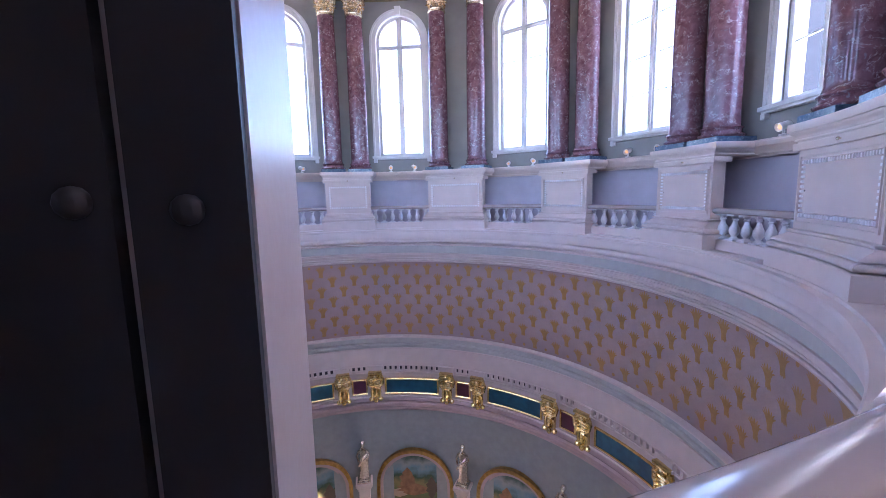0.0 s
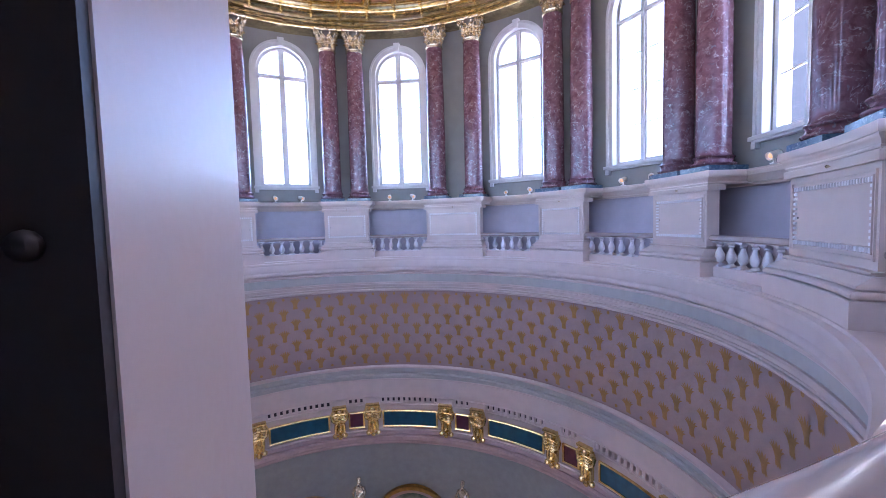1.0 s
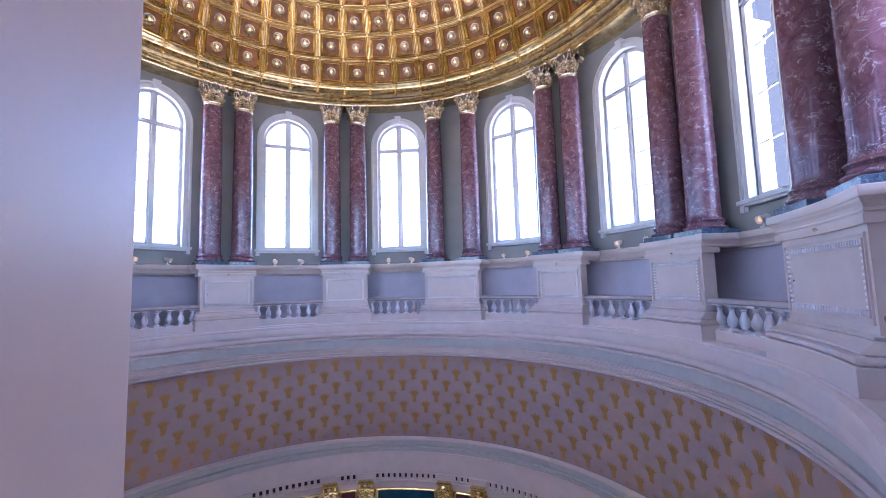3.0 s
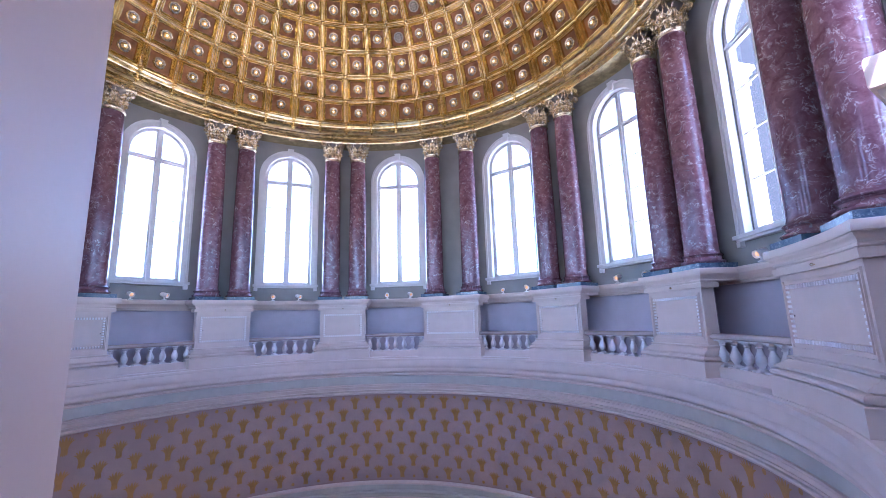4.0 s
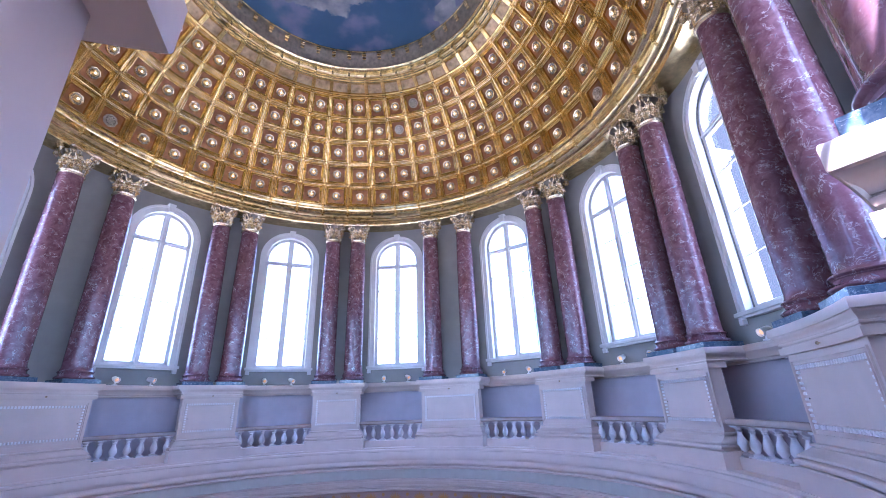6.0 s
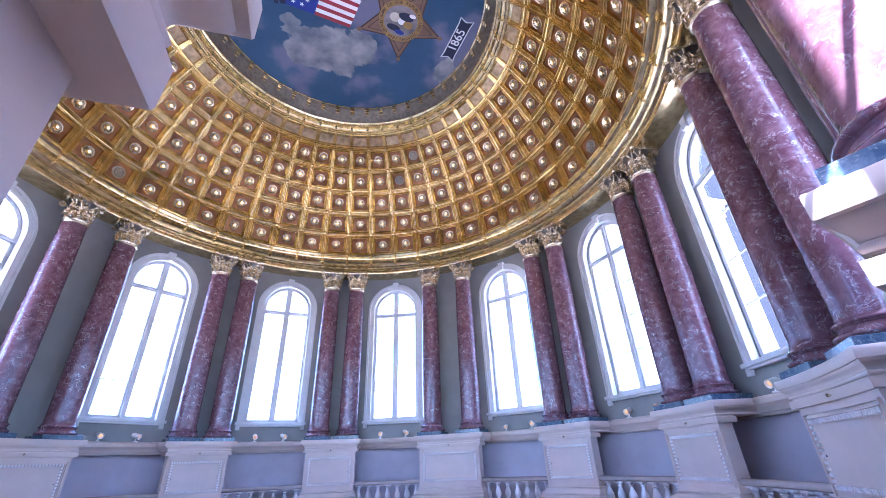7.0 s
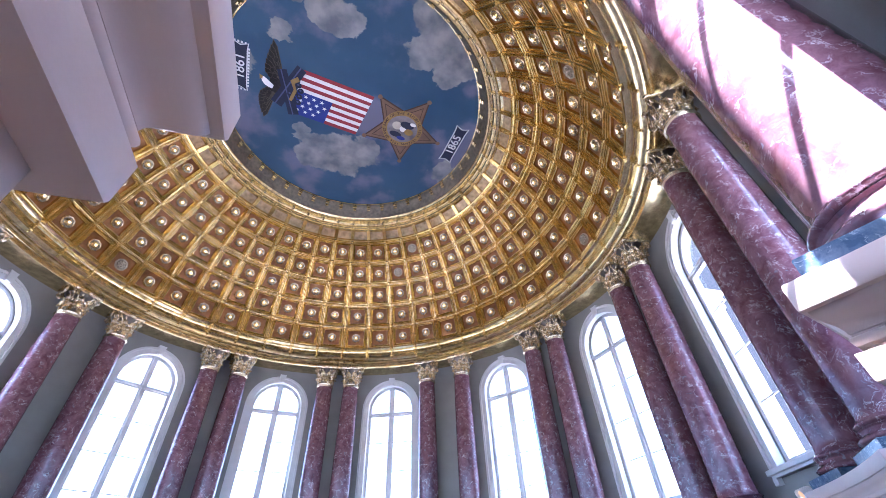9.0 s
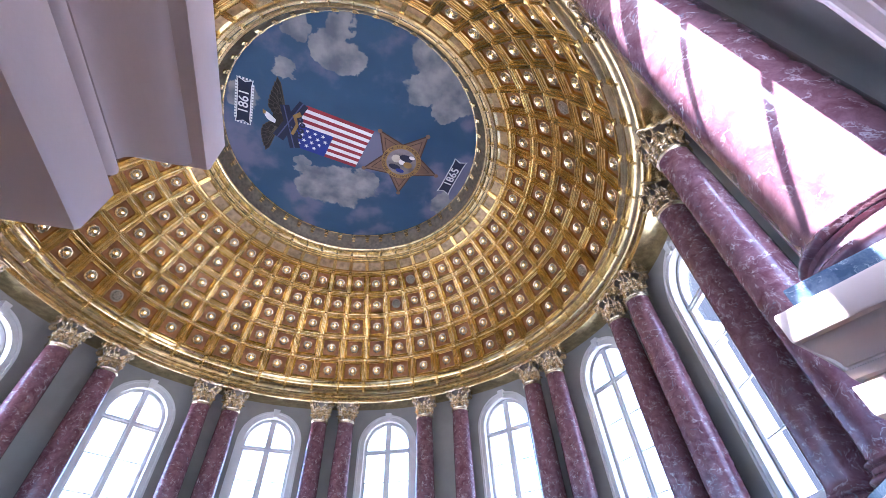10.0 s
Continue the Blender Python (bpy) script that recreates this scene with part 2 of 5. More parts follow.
def lettering(name, text, size, material, parent, place_m, align="CENTER"):
    cu = bpy.data.curves.new(name, "FONT")
    cu.body, cu.size, cu.align_x, cu.align_y, cu.extrude, cu.offset = text, size, align, "CENTER", 0.003, 0.006 * size
    tmp = new(name + "_tmp", cu)
    dg = bpy.context.evaluated_depsgraph_get()
    me = bpy.data.meshes.new_from_object(tmp.evaluated_get(dg))
    bpy.data.objects.remove(tmp)
    bpy.data.curves.remove(cu)
    me.name = name
    me.materials.clear()
    me.materials.append(material)
    ob = new(name, me)
    ob.parent = parent
    ob.matrix_basis = place_m
    return ob


def lathe(bm, profile, n=24, at=(0, 0, 0)):
    """A turned solid about the local z axis."""
    rows = []
    for r, z in profile:
        if r < 1e-5:
            rows.append([bm.verts.new((at[0], at[1], at[2] + z))])
        else:
            rows.append([bm.verts.new((at[0] + r * math.cos(2 * math.pi * i / n), at[1] + r * math.sin(2 * math.pi * i / n), at[2] + z)) for i in range(n)])
    for a, b in zip(rows, rows[1:]):
        for i in range(n):
            j = (i + 1) % n
            if len(a) == 1 and len(b) == 1:
                continue
            if len(a) == 1:
                bm.faces.new((a[0], b[j], b[i]))
            elif len(b) == 1:
                bm.faces.new((a[i], a[j], b[0]))
            else:
                bm.faces.new((a[i], a[j], b[j], b[i]))
    for row in (rows[0], rows[-1]):
        if len(row) > 2:
            bm.faces.new(row)
    return bm


def box(bm, x0, x1, y0, y1, z0, z1, bevel=0.0):
    g = bmesh.ops.create_cube(bm, size=1)["verts"]
    for v in g:
        v.co = ((x0 + x1) / 2 + v.co.x * (x1 - x0), (y0 + y1) / 2 + v.co.y * (y1 - y0), (z0 + z1) / 2 + v.co.z * (z1 - z0))
    if bevel:
        es = list({e for v in g for e in v.link_edges})
        bmesh.ops.bevel(bm, geom=es, offset=bevel, segments=2, affect="EDGES", profile=0.5)
    return bm


# ---- rotunda shell ----
R_UP, R_LOW, R_OUT = 11.52, 11.70, 12.06
SILL, SPRING, HALF, HEAD = 3.72, 9.42, 1.20, 11.45


def upper_wall():
    """The drum wall with twelve arched openings cut through it."""
    verts, faces = [], []
    arch = [(HALF * math.cos(math.pi * (1 - i / 14)), SPRING + HALF * math.sin(math.pi * (1 - i / 14))) for i in range(15)]
    half_bay = 7.6

    def at(r, x, z, c):
        a = radians(c) + x / R_UP
        verts.append((r * math.sin(a), r * math.cos(a), z))
        return len(verts) - 1

    w = radians(half_bay) * R_UP
    top, low = HEAD + 0.5, 2.55
    for c in WINDOWS:
        for r in (R_UP, R_OUT):
            xs = [x for x, z in arch]
            for i in range(14):
                faces.append((at(r, xs[i], low, c), at(r, xs[i + 1], low, c), at(r, xs[i + 1], SILL, c), at(r, xs[i], SILL, c)))
                faces.append((at(r, *arch[i], c), at(r, *arch[i + 1], c), at(r, xs[i + 1], top, c), at(r, xs[i], top, c)))
            for s in (-1, 1):
                faces.append((at(r, s * w, low, c), at(r, s * HALF, low, c), at(r, s * HALF, top, c), at(r, s * w, top, c)))
        outline = [(-HALF, SILL)] + arch + [(HALF, SILL)]
        for (x, z), (u, y) in zip(outline, outline[1:] + outline[:1]):
            faces.append((at(R_UP, x, z, c), at(R_UP, u, y, c), at(R_OUT, u, y, c), at(R_OUT, x, z, c)))
    ends = [(c + half_bay) for c in WINDOWS]
    for i, a in enumerate(ends):
        b = WINDOWS[(i + 1) % 12] - half_bay + (360 if i == 11 else 0)
        for r in (R_UP, R_OUT):
            for k in range(6):
                p, q = a + (b - a) * k / 6, a + (b - a) * (k + 1) / 6
                faces.append((at(r, 0, low, p), at(r, 0, low, q), at(r, 0, top, q), at(r, 0, top, p)))
    ob = mesh("wall_upper", verts, faces, WALL, m=turn(0))
    bm = bmesh.new()
    bm.from_mesh(ob.data)
    bmesh.ops.remove_doubles(bm, verts=bm.verts, dist=0.0005)
    bmesh.ops.recalc_face_normals(bm, faces=bm.faces)
    bm.to_mesh(ob.data)
    bm.free()
    return tagged(ob, "grey painted plaster drum wall with arched windows", "wall", "", "structure")


upper_wall()
ring("wall_lower", [(R_LOW, -0.6), (R_OUT, -0.6), (R_OUT, 2.55), (R_LOW, 2.55)], LOWER_WALL, "lavender grey plaster wall behind the gallery")
ring("gallery_edge", [(9.95, -0.6), (10.72, -0.6), (10.72, 0.0), (9.95, 0.0)], CREAM, "cream painted edge of the gallery before the piers")
ring("floor", [(10.72, -0.6), (R_LOW, -0.6), (R_LOW, 0.0), (10.72, 0.0)], FLOOR, "warm brown floor of the ring gallery")
# moulded ledge on the wall, level with the pier caps
LEDGE = [(R_LOW, 2.44), (11.50, 2.44), (11.48, 2.50), (11.42, 2.52), (11.40, 2.58), (11.33, 2.66), (11.27, 2.70), (11.25, 2.80), (11.28, 2.86), (R_UP, 2.90), (R_LOW + .1, 2.90)]
ring("ledge_moulding", LEDGE, CREAM, "pale moulded ledge below the windows")
# entablature below the gallery, down to the frieze
ring("gallery_cornice", [(10.95, -0.05), (9.80, -0.06), (9.78, -0.09), (9.78, -0.15), (9.86, -0.17), (9.84, -0.22), (9.84, -0.44), (9.92, -0.445), (10.06, -0.45), (10.06, -0.49), (9.97, -0.495), (9.92, -0.55), (9.89, -0.60), (9.89, -0.65), (9.92, -0.70), (9.99, -0.735),
                           (10.10, -0.74), (10.10, -0.775), (10.03, -0.78), (10.01, -0.83), (10.03, -0.87), (10.12, -0.89), (10.22, -0.895), (10.22, -0.90), (10.95, -0.90)], CREAM, "cream moulded cornice under the gallery")
ring("green_band", [(10.95, -0.90), (10.15, -0.90), (10.17, -1.26), (10.95, -1.26)], GREEN, "pale green painted band under the gallery")
ring("gallery_architrave", [(10.95, -1.26), (10.27, -1.26), (10.27, -1.285), (10.14, -1.29), (10.13, -1.33), (10.26, -1.34), (10.26, -1.375), (10.19, -1.38), (10.21, -1.50), (10.32, -1.505), (10.32, -1.54), (10.25, -1.545), (10.27, -1.61), (10.38, -1.615), (10.38, -1.65), (10.27, -1.66), (10.245, -1.69), (10.25, -1.73), (10.30, -1.765), (10.38, -1.78), (10.95, -1.78)], CREAM, "cream moulding over the frieze")
# curved frieze field
FR = [(10.46, -1.76), (10.52, -2.4), (10.60, -3.2), (10.70, -4.2), (10.80, -5.0), (10.95, -5.86)]
ring("frieze_field", FR + [(11.4, -5.86), (11.4, -1.76)], MAUVE, "dull mauve painted frieze wall")
ring("lower_cornice", [(10.76, -5.86), (10.70, -5.88), (10.68, -5.92), (10.70, -5.96), (10.90, -5.97), (10.90, -6.02), (11.4, -6.02), (11.4, -5.86)], CREAM, "cream moulding under the frieze")
ring("lower_green_band", [(10.84, -6.02), (10.86, -6.24), (10.97, -6.25), (10.97, -6.29), (10.81, -6.30), (10.78, -6.34), (10.80, -6.39), (10.87, -6.44), (10.87, -6.50), (10.99, -6.52), (10.99, -6.62), (11.4, -6.62), (11.4, -6.02)], GREEN, "pale green moulding under the frieze")
ring("lower_fascia", [(10.93, -6.62), (10.95, -7.60), (11.4, -7.60), (11.4, -6.62)], CREAM, "plain lavender grey fascia over the dentils")
ring("corbel_band", [(11.10, -7.60), (11.10, -9.6), (11.5, -9.6), (11.5, -7.60)], CREAM, "cream painted band behind gilt brackets")
ring("dentil_rail", [(10.92, -7.90), (10.92, -7.97), (10.97, -7.98), (10.97, -8.01), (10.93, -8.02), (10.96, -8.08), (11.1, -8.08), (11.1, -7.90)], CREAM, "thin moulding below the dentils")
ring("lower_moulding", [(11.10, -9.5), (10.98, -9.56), (10.92, -9.66), (11.04, -9.765), (11.04, -9.80), (10.90, -9.84), (10.86, -9.98), (10.94, -10.08), (10.92, -10.16), (11.0, -10.25), (11.5, -10.25), (11.5, -9.5)], PINK, "pink moulding over the lower drum")
ring("panel_fillet", [(10.99, -9.46), (10.97, -9.49), (10.99, -9.52), (11.1, -9.52), (11.1, -9.46)], CREAM, "thin cream fillet under the coloured panels")
ring("wall_drum", [(11.15, -10.25), (11.15, -16.6), (11.7, -16.6), (11.7, -10.25)], GREY_BLUE, "blue grey plaster drum wall")
ring("wall_base", [(11.1, -16.6), (11.1, -24), (11.7, -24), (11.7, -16.6)], PALE_STONE, "pale stone wall at the foot of the rotunda")
v, f = swept([(0.01, -24), (11.7, -24), (11.7, -24.3), (0.01, -24.3)], 0, 360, 64)
tagged(mesh("ground", v, f, PALE_STONE), "stone floor of the rotunda far below", "", "", "structure")

# ---- dome ----
ZC, RHO = 10.107, 10.30
EL0, EL1 = 11.885, 45.435
CORNICE_LOW = [(11.55, 11.33), (10.62, 11.33), (10.60, 11.38), (10.60, 11.50), (10.55, 11.52), (10.55, 11.60), (11.55, 11.60)]
CORNICE = [(11.55, 11.60), (10.50, 11.60), (10.46, 11.64), (10.46, 11.70), (10.36, 11.74), (10.30, 11.82), (10.30, 11.94), (10.36, 12.02), (10.24, 12.05), (10.22, 12.10), (10.24, 12.15), (10.14, 12.17), (10.05, 12.22), (10.06, 12.30), (10.3, 12.5), (11.55, 12.5)]
ring("dome_architrave", CORNICE_LOW, PALE_GOLD, "pale gilded beam over the capitals", category="cornice")
cornice = ring("dome_cornice", CORNICE, PALE_GOLD, "gilded moulded cornice at the foot of the dome", category="cornice")


def coffered_dome():
    verts, faces, mats = [], [], []
    de, da = (EL1 - EL0) / 5, 7.5
    steps = [(0.0, -0.02), (0.018, -0.015), (0.027, 0.045), (0.033, 0.045), (0.040, -0.03), (0.052, -0.055), (0.066, -0.055), (0.078, -0.03), (0.084, 0.05), (0.092, 0.05), (0.10, -0.005), (0.112, -0.02), (0.124, -0.005), (0.132, 0.05), (0.150, 0.085), (0.157, 0.055), (0.168, 0.048), (0.179, 0.06), (0.186, 0.16)]
    for i in range(5):
        for j in range(48):
            base = len(verts)
            for mg, dp in steps:
                for u, w in ((mg, mg), (1 - mg, mg), (1 - mg, 1 - mg), (mg, 1 - mg)):
                    el, a, r = radians(EL0 + de * (i + w)), radians(da * (j + u)), RHO + dp
                    verts.append((r * math.cos(el) * math.sin(a), r * math.cos(el) * math.cos(a), ZC + r * math.sin(el)))
            for s in range(len(steps) - 1):
                for c in range(4):
                    d = (c + 1) % 4
                    p, q = base + s * 4, base + s * 4 + 4
                    faces.append((p + c, p + d, q + d, q + c))
                    # crest 5 paler as a painted highlight, groove floors 2 and 8 painted as shade
                    mats.append(2 if s in (5, 14, 15, 16) else 4 if s in (2, 8) else 0)
            p = base + (len(steps) - 1) * 4
            faces.append((p, p + 1, p + 2, p + 3))
            mats.append(1)
    # bosses where the ribs cross
    for i in range(6):
        for j in range(48):
            el, a = radians(EL0 + de * i), radians(da * j)
            n = Vector((math.cos(el) * math.sin(a), math.cos(el) * math.cos(a), math.sin(el)))
            t = Vector((math.cos(a), -math.sin(a), 0))
            b = n.cross(t)
            o = Vector((0, 0, ZC)) + n * (RHO - 0.01)
            base = len(verts)
            for rr, dd in ((0.10, 0.0), (0.085, -0.06), (0.04, -0.09)):
                for c in range(8):
                    q = 2 * math.pi * c / 8
                    k = rr * (1.25 if c % 2 else 0.85)
                    verts.append(tuple(o + t * (k * math.cos(q)) + b * (k * math.sin(q)) + n * dd))
            for s in range(2):
                for c in range(8):
                    d = (c + 1) % 8
                    faces.append((base + s * 8 + c, base + s * 8 + d, base + s * 8 + 8 + d, base + s * 8 + 8 + c))
                    mats.append(0)
            faces.append(tuple(base + 16 + c for c in range(8)))
            mats.append(0)
    # plain ring above the top row, with short ribs across it
    k = len(verts)
    prof = [(RHO, EL1), (RHO - 0.05, EL1 + 0.3), (RHO - 0.05, EL1 + 0.7), (RHO + 0.08, EL1 + 1.0), (RHO + 0.08, EL1 + 4.2), (RHO - 0.02, EL1 + 4.4)]
    for j in range(96):
        a = radians(j * 3.75)
        for r, e in prof:
            verts.append((r * math.cos(radians(e)) * math.sin(a), r * math.cos(radians(e)) * math.cos(a), ZC + r * math.sin(radians(e))))
    for j in range(96):
        for s in range(5):
            p, q = k + j * 6 + s, k + ((j + 1) % 96) * 6 + s
            faces.append((p, q, q + 1, p + 1))
            mats.append(3 if s == 3 else 0)
    for j in range(48):
        base = len(verts)
        for e in (EL1 + 0.9, EL1 + 4.3):
            for r in (RHO + 0.1, RHO - 0.04):
                for da2 in (-0.75, 0.75):
                    a = radians(7.5 * j + da2)
                    verts.append((r * math.cos(radians(e)) * math.sin(a), r * math.cos(radians(e)) * math.cos(a), ZC + r * math.sin(radians(e))))
        for q in ((2, 3, 7, 6), (0, 2, 6, 4), (1, 3, 7, 5), (0, 1, 3, 2), (4, 5, 7, 6)):
            faces.append(tuple(base + x for x in q))
            mats.append(0)
    ob = mesh("ceiling", verts, faces, [GOLD, COFFER, PALE_GOLD, TAN_GOLD, AMBER], m=turn(0))
    ob.data.polygons.foreach_set("material_index", mats)
    return tagged(ob, "gilded coffered dome with rows of square panels", "ceiling", "", "structure")


coffered_dome()
EO = radians(EL1 + 4.3)
ro, zo = RHO * math.cos(EO), ZC + RHO * math.sin(EO)
OCULUS = [(ro + 0.06, zo - 0.06), (ro, zo - 0.13), (ro - 0.05, zo - 0.13), (ro - 0.05, zo - 0.05), (ro - 0.10, zo - 0.05), (ro - 0.12, zo + 0.01), (ro - 0.10, zo + 0.06), (ro - 0.15, zo + 0.07), (ro - 0.15, zo + 0.12), (ro - 0.22, zo + 0.14), (ro - 0.26, zo + 0.20), (ro - 0.25, zo + 0.26), (ro - 0.21, zo + 0.29), (ro - 0.21, zo + 0.33), (ro - 0.36, zo + 0.33), (ro - 0.38, zo + 0.38), (ro - 0.45, zo + 0.39), (ro - 0.48, zo + 0.43), (ro - 0.46, zo + 0.47), (ro - 0.40, zo + 0.50), (ro + 0.2, zo + 0.50), (ro + 0.2, zo - 0.05)]
ring("oculus_cornice", OCULUS, PALE_GOLD, "gilded ring cornice round the painted sky", category="cornice")
DULL = paint("dull_gilding", (0.15, 0.125, 0.095), 0.42, 0.5, vary=0.25, scale=6.0)
SKY_Z, SKY_R = 19.25, 5.90
ring("oculus_frieze", [(ro - 0.38, zo + 0.50), (SKY_R + 0.12, SKY_Z - 0.30), (SKY_R + 0.04, SKY_Z - 0.24), (SKY_R, SKY_Z - 0.14), (SKY_R, SKY_Z), (ro + 0.2, SKY_Z), (ro + 0.2, zo + 0.50)], DULL, "dull silvered frieze below the painted sky", category="cornice")


oculus_owner = empty("oculus_bracket_ring", "row of small gilt brackets round the painted sky", "cornice", "", "structure")
bk = None
for k in range(48):
    if bk is None:
        bm = box(bmesh.new(), -0.10, 0.10, 5.86, 6.14, SKY_Z - 0.20, SKY_Z - 0.06, 0.02)
        box(bm, -0.14, 0.14, 5.84, 6.14, SKY_Z - 0.09, SKY_Z - 0.05, 0.01)
        tube(bm, [(-0.10, 5.95, SKY_Z - 0.22), (0.10, 5.95, SKY_Z - 0.22)], [0.07, 0.07], 10)
        tube(bm, [(-0.08, 6.02, SKY_Z - 0.36), (0.08, 6.02, SKY_Z - 0.36)], [0.06, 0.06], 10)
        ob = part("bracket", bm, PALE_GOLD, oculus_owner)
        bk = ob.data
    else:
        ob = new("bracket", bk)
        ob.parent = oculus_owner
    ob.matrix_basis = turn(7.5 * k)
ring("canopy_fillet", [(SKY_R - 0.05, SKY_Z), (SKY_R - 0.05, SKY_Z - 0.03), (SKY_R - 0.02, SKY_Z - 0.05), (SKY_R + 0.02, SKY_Z - 0.05), (SKY_R + 0.02, SKY_Z)], PALE_GOLD, "thin gilt fillet round the painted sky", category="cornice")


clip = None
for k in range(48):
    if clip is None:
        bm = box(bmesh.new(), -0.045, 0.045, ro - 0.31, ro - 0.08, zo + 0.02, zo + 0.30, 0.015)
        ball(bm, 0, ro - 0.14, zo - 0.02, 0.07, 0.06, 0.06, 8)
        ball(bm, 0, ro - 0.29, zo + 0.18, 0.06, 0.05, 0.07, 8)
        ob = part("clip", bm, PALE_GOLD, oculus_owner)
        clip = ob.data
    else:
        ob = new("clip", clip)
        ob.parent = oculus_owner
    ob.matrix_basis = turn(7.5 * k)


# painted canopy: clouds on a deep blue ground
def sky_paint():
    m = bpy.data.materials.new("painted_sky")
    m.use_nodes = True
    n, l = m.node_tree.nodes, m.node_tree.links
    b = n["Principled BSDF"]
    co = n.new("ShaderNodeTexCoord")
    wob = n.new("ShaderNodeTexNoise")
    wob.inputs["Scale"].default_value, wob.inputs["Detail"].default_value = 1.5, 9.0
    l.new(co.outputs["Object"], wob.inputs["Vector"])
    sub = n.new("ShaderNodeVectorMath")
    sub.operation = "SUBTRACT"
    sub.inputs[1].default_value = (0.5, 0.5, 0.5)
    l.new(wob.outputs["Color"], sub.inputs[0])
    sc = n.new("ShaderNodeVectorMath")
    sc.operation = "SCALE"
    sc.inputs["Scale"].default_value = 1.25
    l.new(sub.outputs[0], sc.inputs[0])
    ad = n.new("ShaderNodeVectorMath")
    l.new(co.outputs["Object"], ad.inputs[0])
    l.new(sc.outputs[0], ad.inputs[1])
    clouds = [(2.5, -5.2, 0.75), (2.5, -3.7, 0.7), (3.6, -3.0, 0.55), (3.3, -4.6, 0.9), (4.5, -3.6, 0.6), (-1.7, -4.2, 0.6), (-0.8, -3.9, 0.55), (-1.4, 2.8, 0.95), (-0.3, 2.5, 1.0),
              (0.6, 2.2, 0.75), (-2.4, 1.6, 0.35), (-4.9, -1.2, 0.55), (-3.4, -2.9, 0.35), (5.1, 2.3, 0.6), (-3.0, -4.7, 0.5), (-1.3, -5.2, 0.45)]
    last = None
    for x, y, r in clouds:
        d = n.new("ShaderNodeVectorMath")
        d.operation = "DISTANCE"
        d.inputs[1].default_value = (x, y, SKY_Z)
        l.new(ad.outputs[0], d.inputs[0])
        q = n.new("ShaderNodeMath")
        q.operation = "DIVIDE"
        q.inputs[1].default_value = r * 1.3
        l.new(d.outputs["Value"], q.inputs[0])
        if last is None:
            last = q.outputs[0]
        else:
            mn = n.new("ShaderNodeMath")
            mn.operation = "MINIMUM"
            l.new(last, mn.inputs[0])
            l.new(q.outputs[0], mn.inputs[1])
            last = mn.outputs[0]
    mask = n.new("ShaderNodeMapRange")
    mask.interpolation_type = "SMOOTHSTEP"
    mask.inputs["From Min"].default_value, mask.inputs["From Max"].default_value = 1.02, 0.90
    l.new(last, mask.inputs["Value"])
    body = n.new("ShaderNodeTexNoise")
    body.inputs["Scale"].default_value, body.inputs["Detail"].default_value = 1.1, 5.0
    l.new(co.outputs["Object"], body.inputs["Vector"])
    cr, br = n.new("ShaderNodeValToRGB"), n.new("ShaderNodeValToRGB")
    cr.color_ramp.elements[0].position, cr.color_ramp.elements[1].position = 0.35, 0.65
    cr.color_ramp.elements[0].color, cr.color_ramp.elements[1].color = (0.11, 0.12, 0.155, 1), (0.28, 0.275, 0.28, 1)
    br.color_ramp.elements[0].position, br.color_ramp.elements[1].position = 0.3, 0.72
    br.color_ramp.elements[0].color, br.color_ramp.elements[1].color = (0.017, 0.053, 0.115, 1), (0.048, 0.102, 0.18, 1)
    l.new(body.outputs["Fac"], cr.inputs["Fac"])
    soft_n = n.new("ShaderNodeTexNoise")
    soft_n.inputs["Scale"].default_value, soft_n.inputs["Detail"].default_value = 0.22, 3.0
    l.new(co.outputs["Object"], soft_n.inputs["Vector"])
    l.new(soft_n.outputs["Fac"], br.inputs["Fac"])
    mx = n.new("ShaderNodeMix")
    mx.data_type = "RGBA"
    l.new(mask.outputs["Result"], mx.inputs["Factor"])
    haze_n, haze_r, haze = n.new("ShaderNodeTexNoise"), n.new("ShaderNodeMapRange"), n.new("ShaderNodeMix")
    haze_n.inputs["Scale"].default_value, haze_n.inputs["Detail"].default_value = 0.45, 6.0
    haze_r.interpolation_type = "SMOOTHSTEP"
    haze_r.inputs["From Min"].default_value, haze_r.inputs["From Max"].default_value, haze_r.inputs["To Max"].default_value = 0.50, 0.66, 0.7
    haze.data_type = "RGBA"
    haze.inputs["B"].default_value = (0.17, 0.15, 0.23, 1)
    l.new(co.outputs["Object"], haze_n.inputs["Vector"])
    l.new(haze_n.outputs["Fac"], haze_r.inputs["Value"])
    l.new(haze_r.outputs["Result"], haze.inputs["Factor"])
    l.new(br.outputs["Color"], haze.inputs["A"])
    l.new(haze.outputs["Result"], mx.inputs["A"])
    l.new(cr.outputs["Color"], mx.inputs["B"])
    l.new(mx.outputs["Result"], b.inputs["Base Color"])
    b.inputs["Roughness"].default_value = 0.85
    return m


v, f = swept([(0.01, SKY_Z), (ro + 0.15, SKY_Z), (ro + 0.15, SKY_Z + 0.1), (0.01, SKY_Z + 0.1)], 0, 360, 96)
tagged(mesh("painted_canopy", v, f, sky_paint()), "blue canopy painted with grey clouds", "", "", "structure")
shell = [(12.0, 11.8), (12.05, 13.5), (11.6, 15.5), (10.2, 17.8), (8.2, 19.8), (5.5, 21.2), (2.5, 21.9), (0.01, 22.0)]
v, f = swept(shell + [(r + 0.3 if r > 0.1 else r, z + 0.3) for r, z in reversed(shell)], 0, 360, 64)
tagged(mesh("roof", v, f, OUTSIDE), "outer shell of the dome", "", "", "structure")

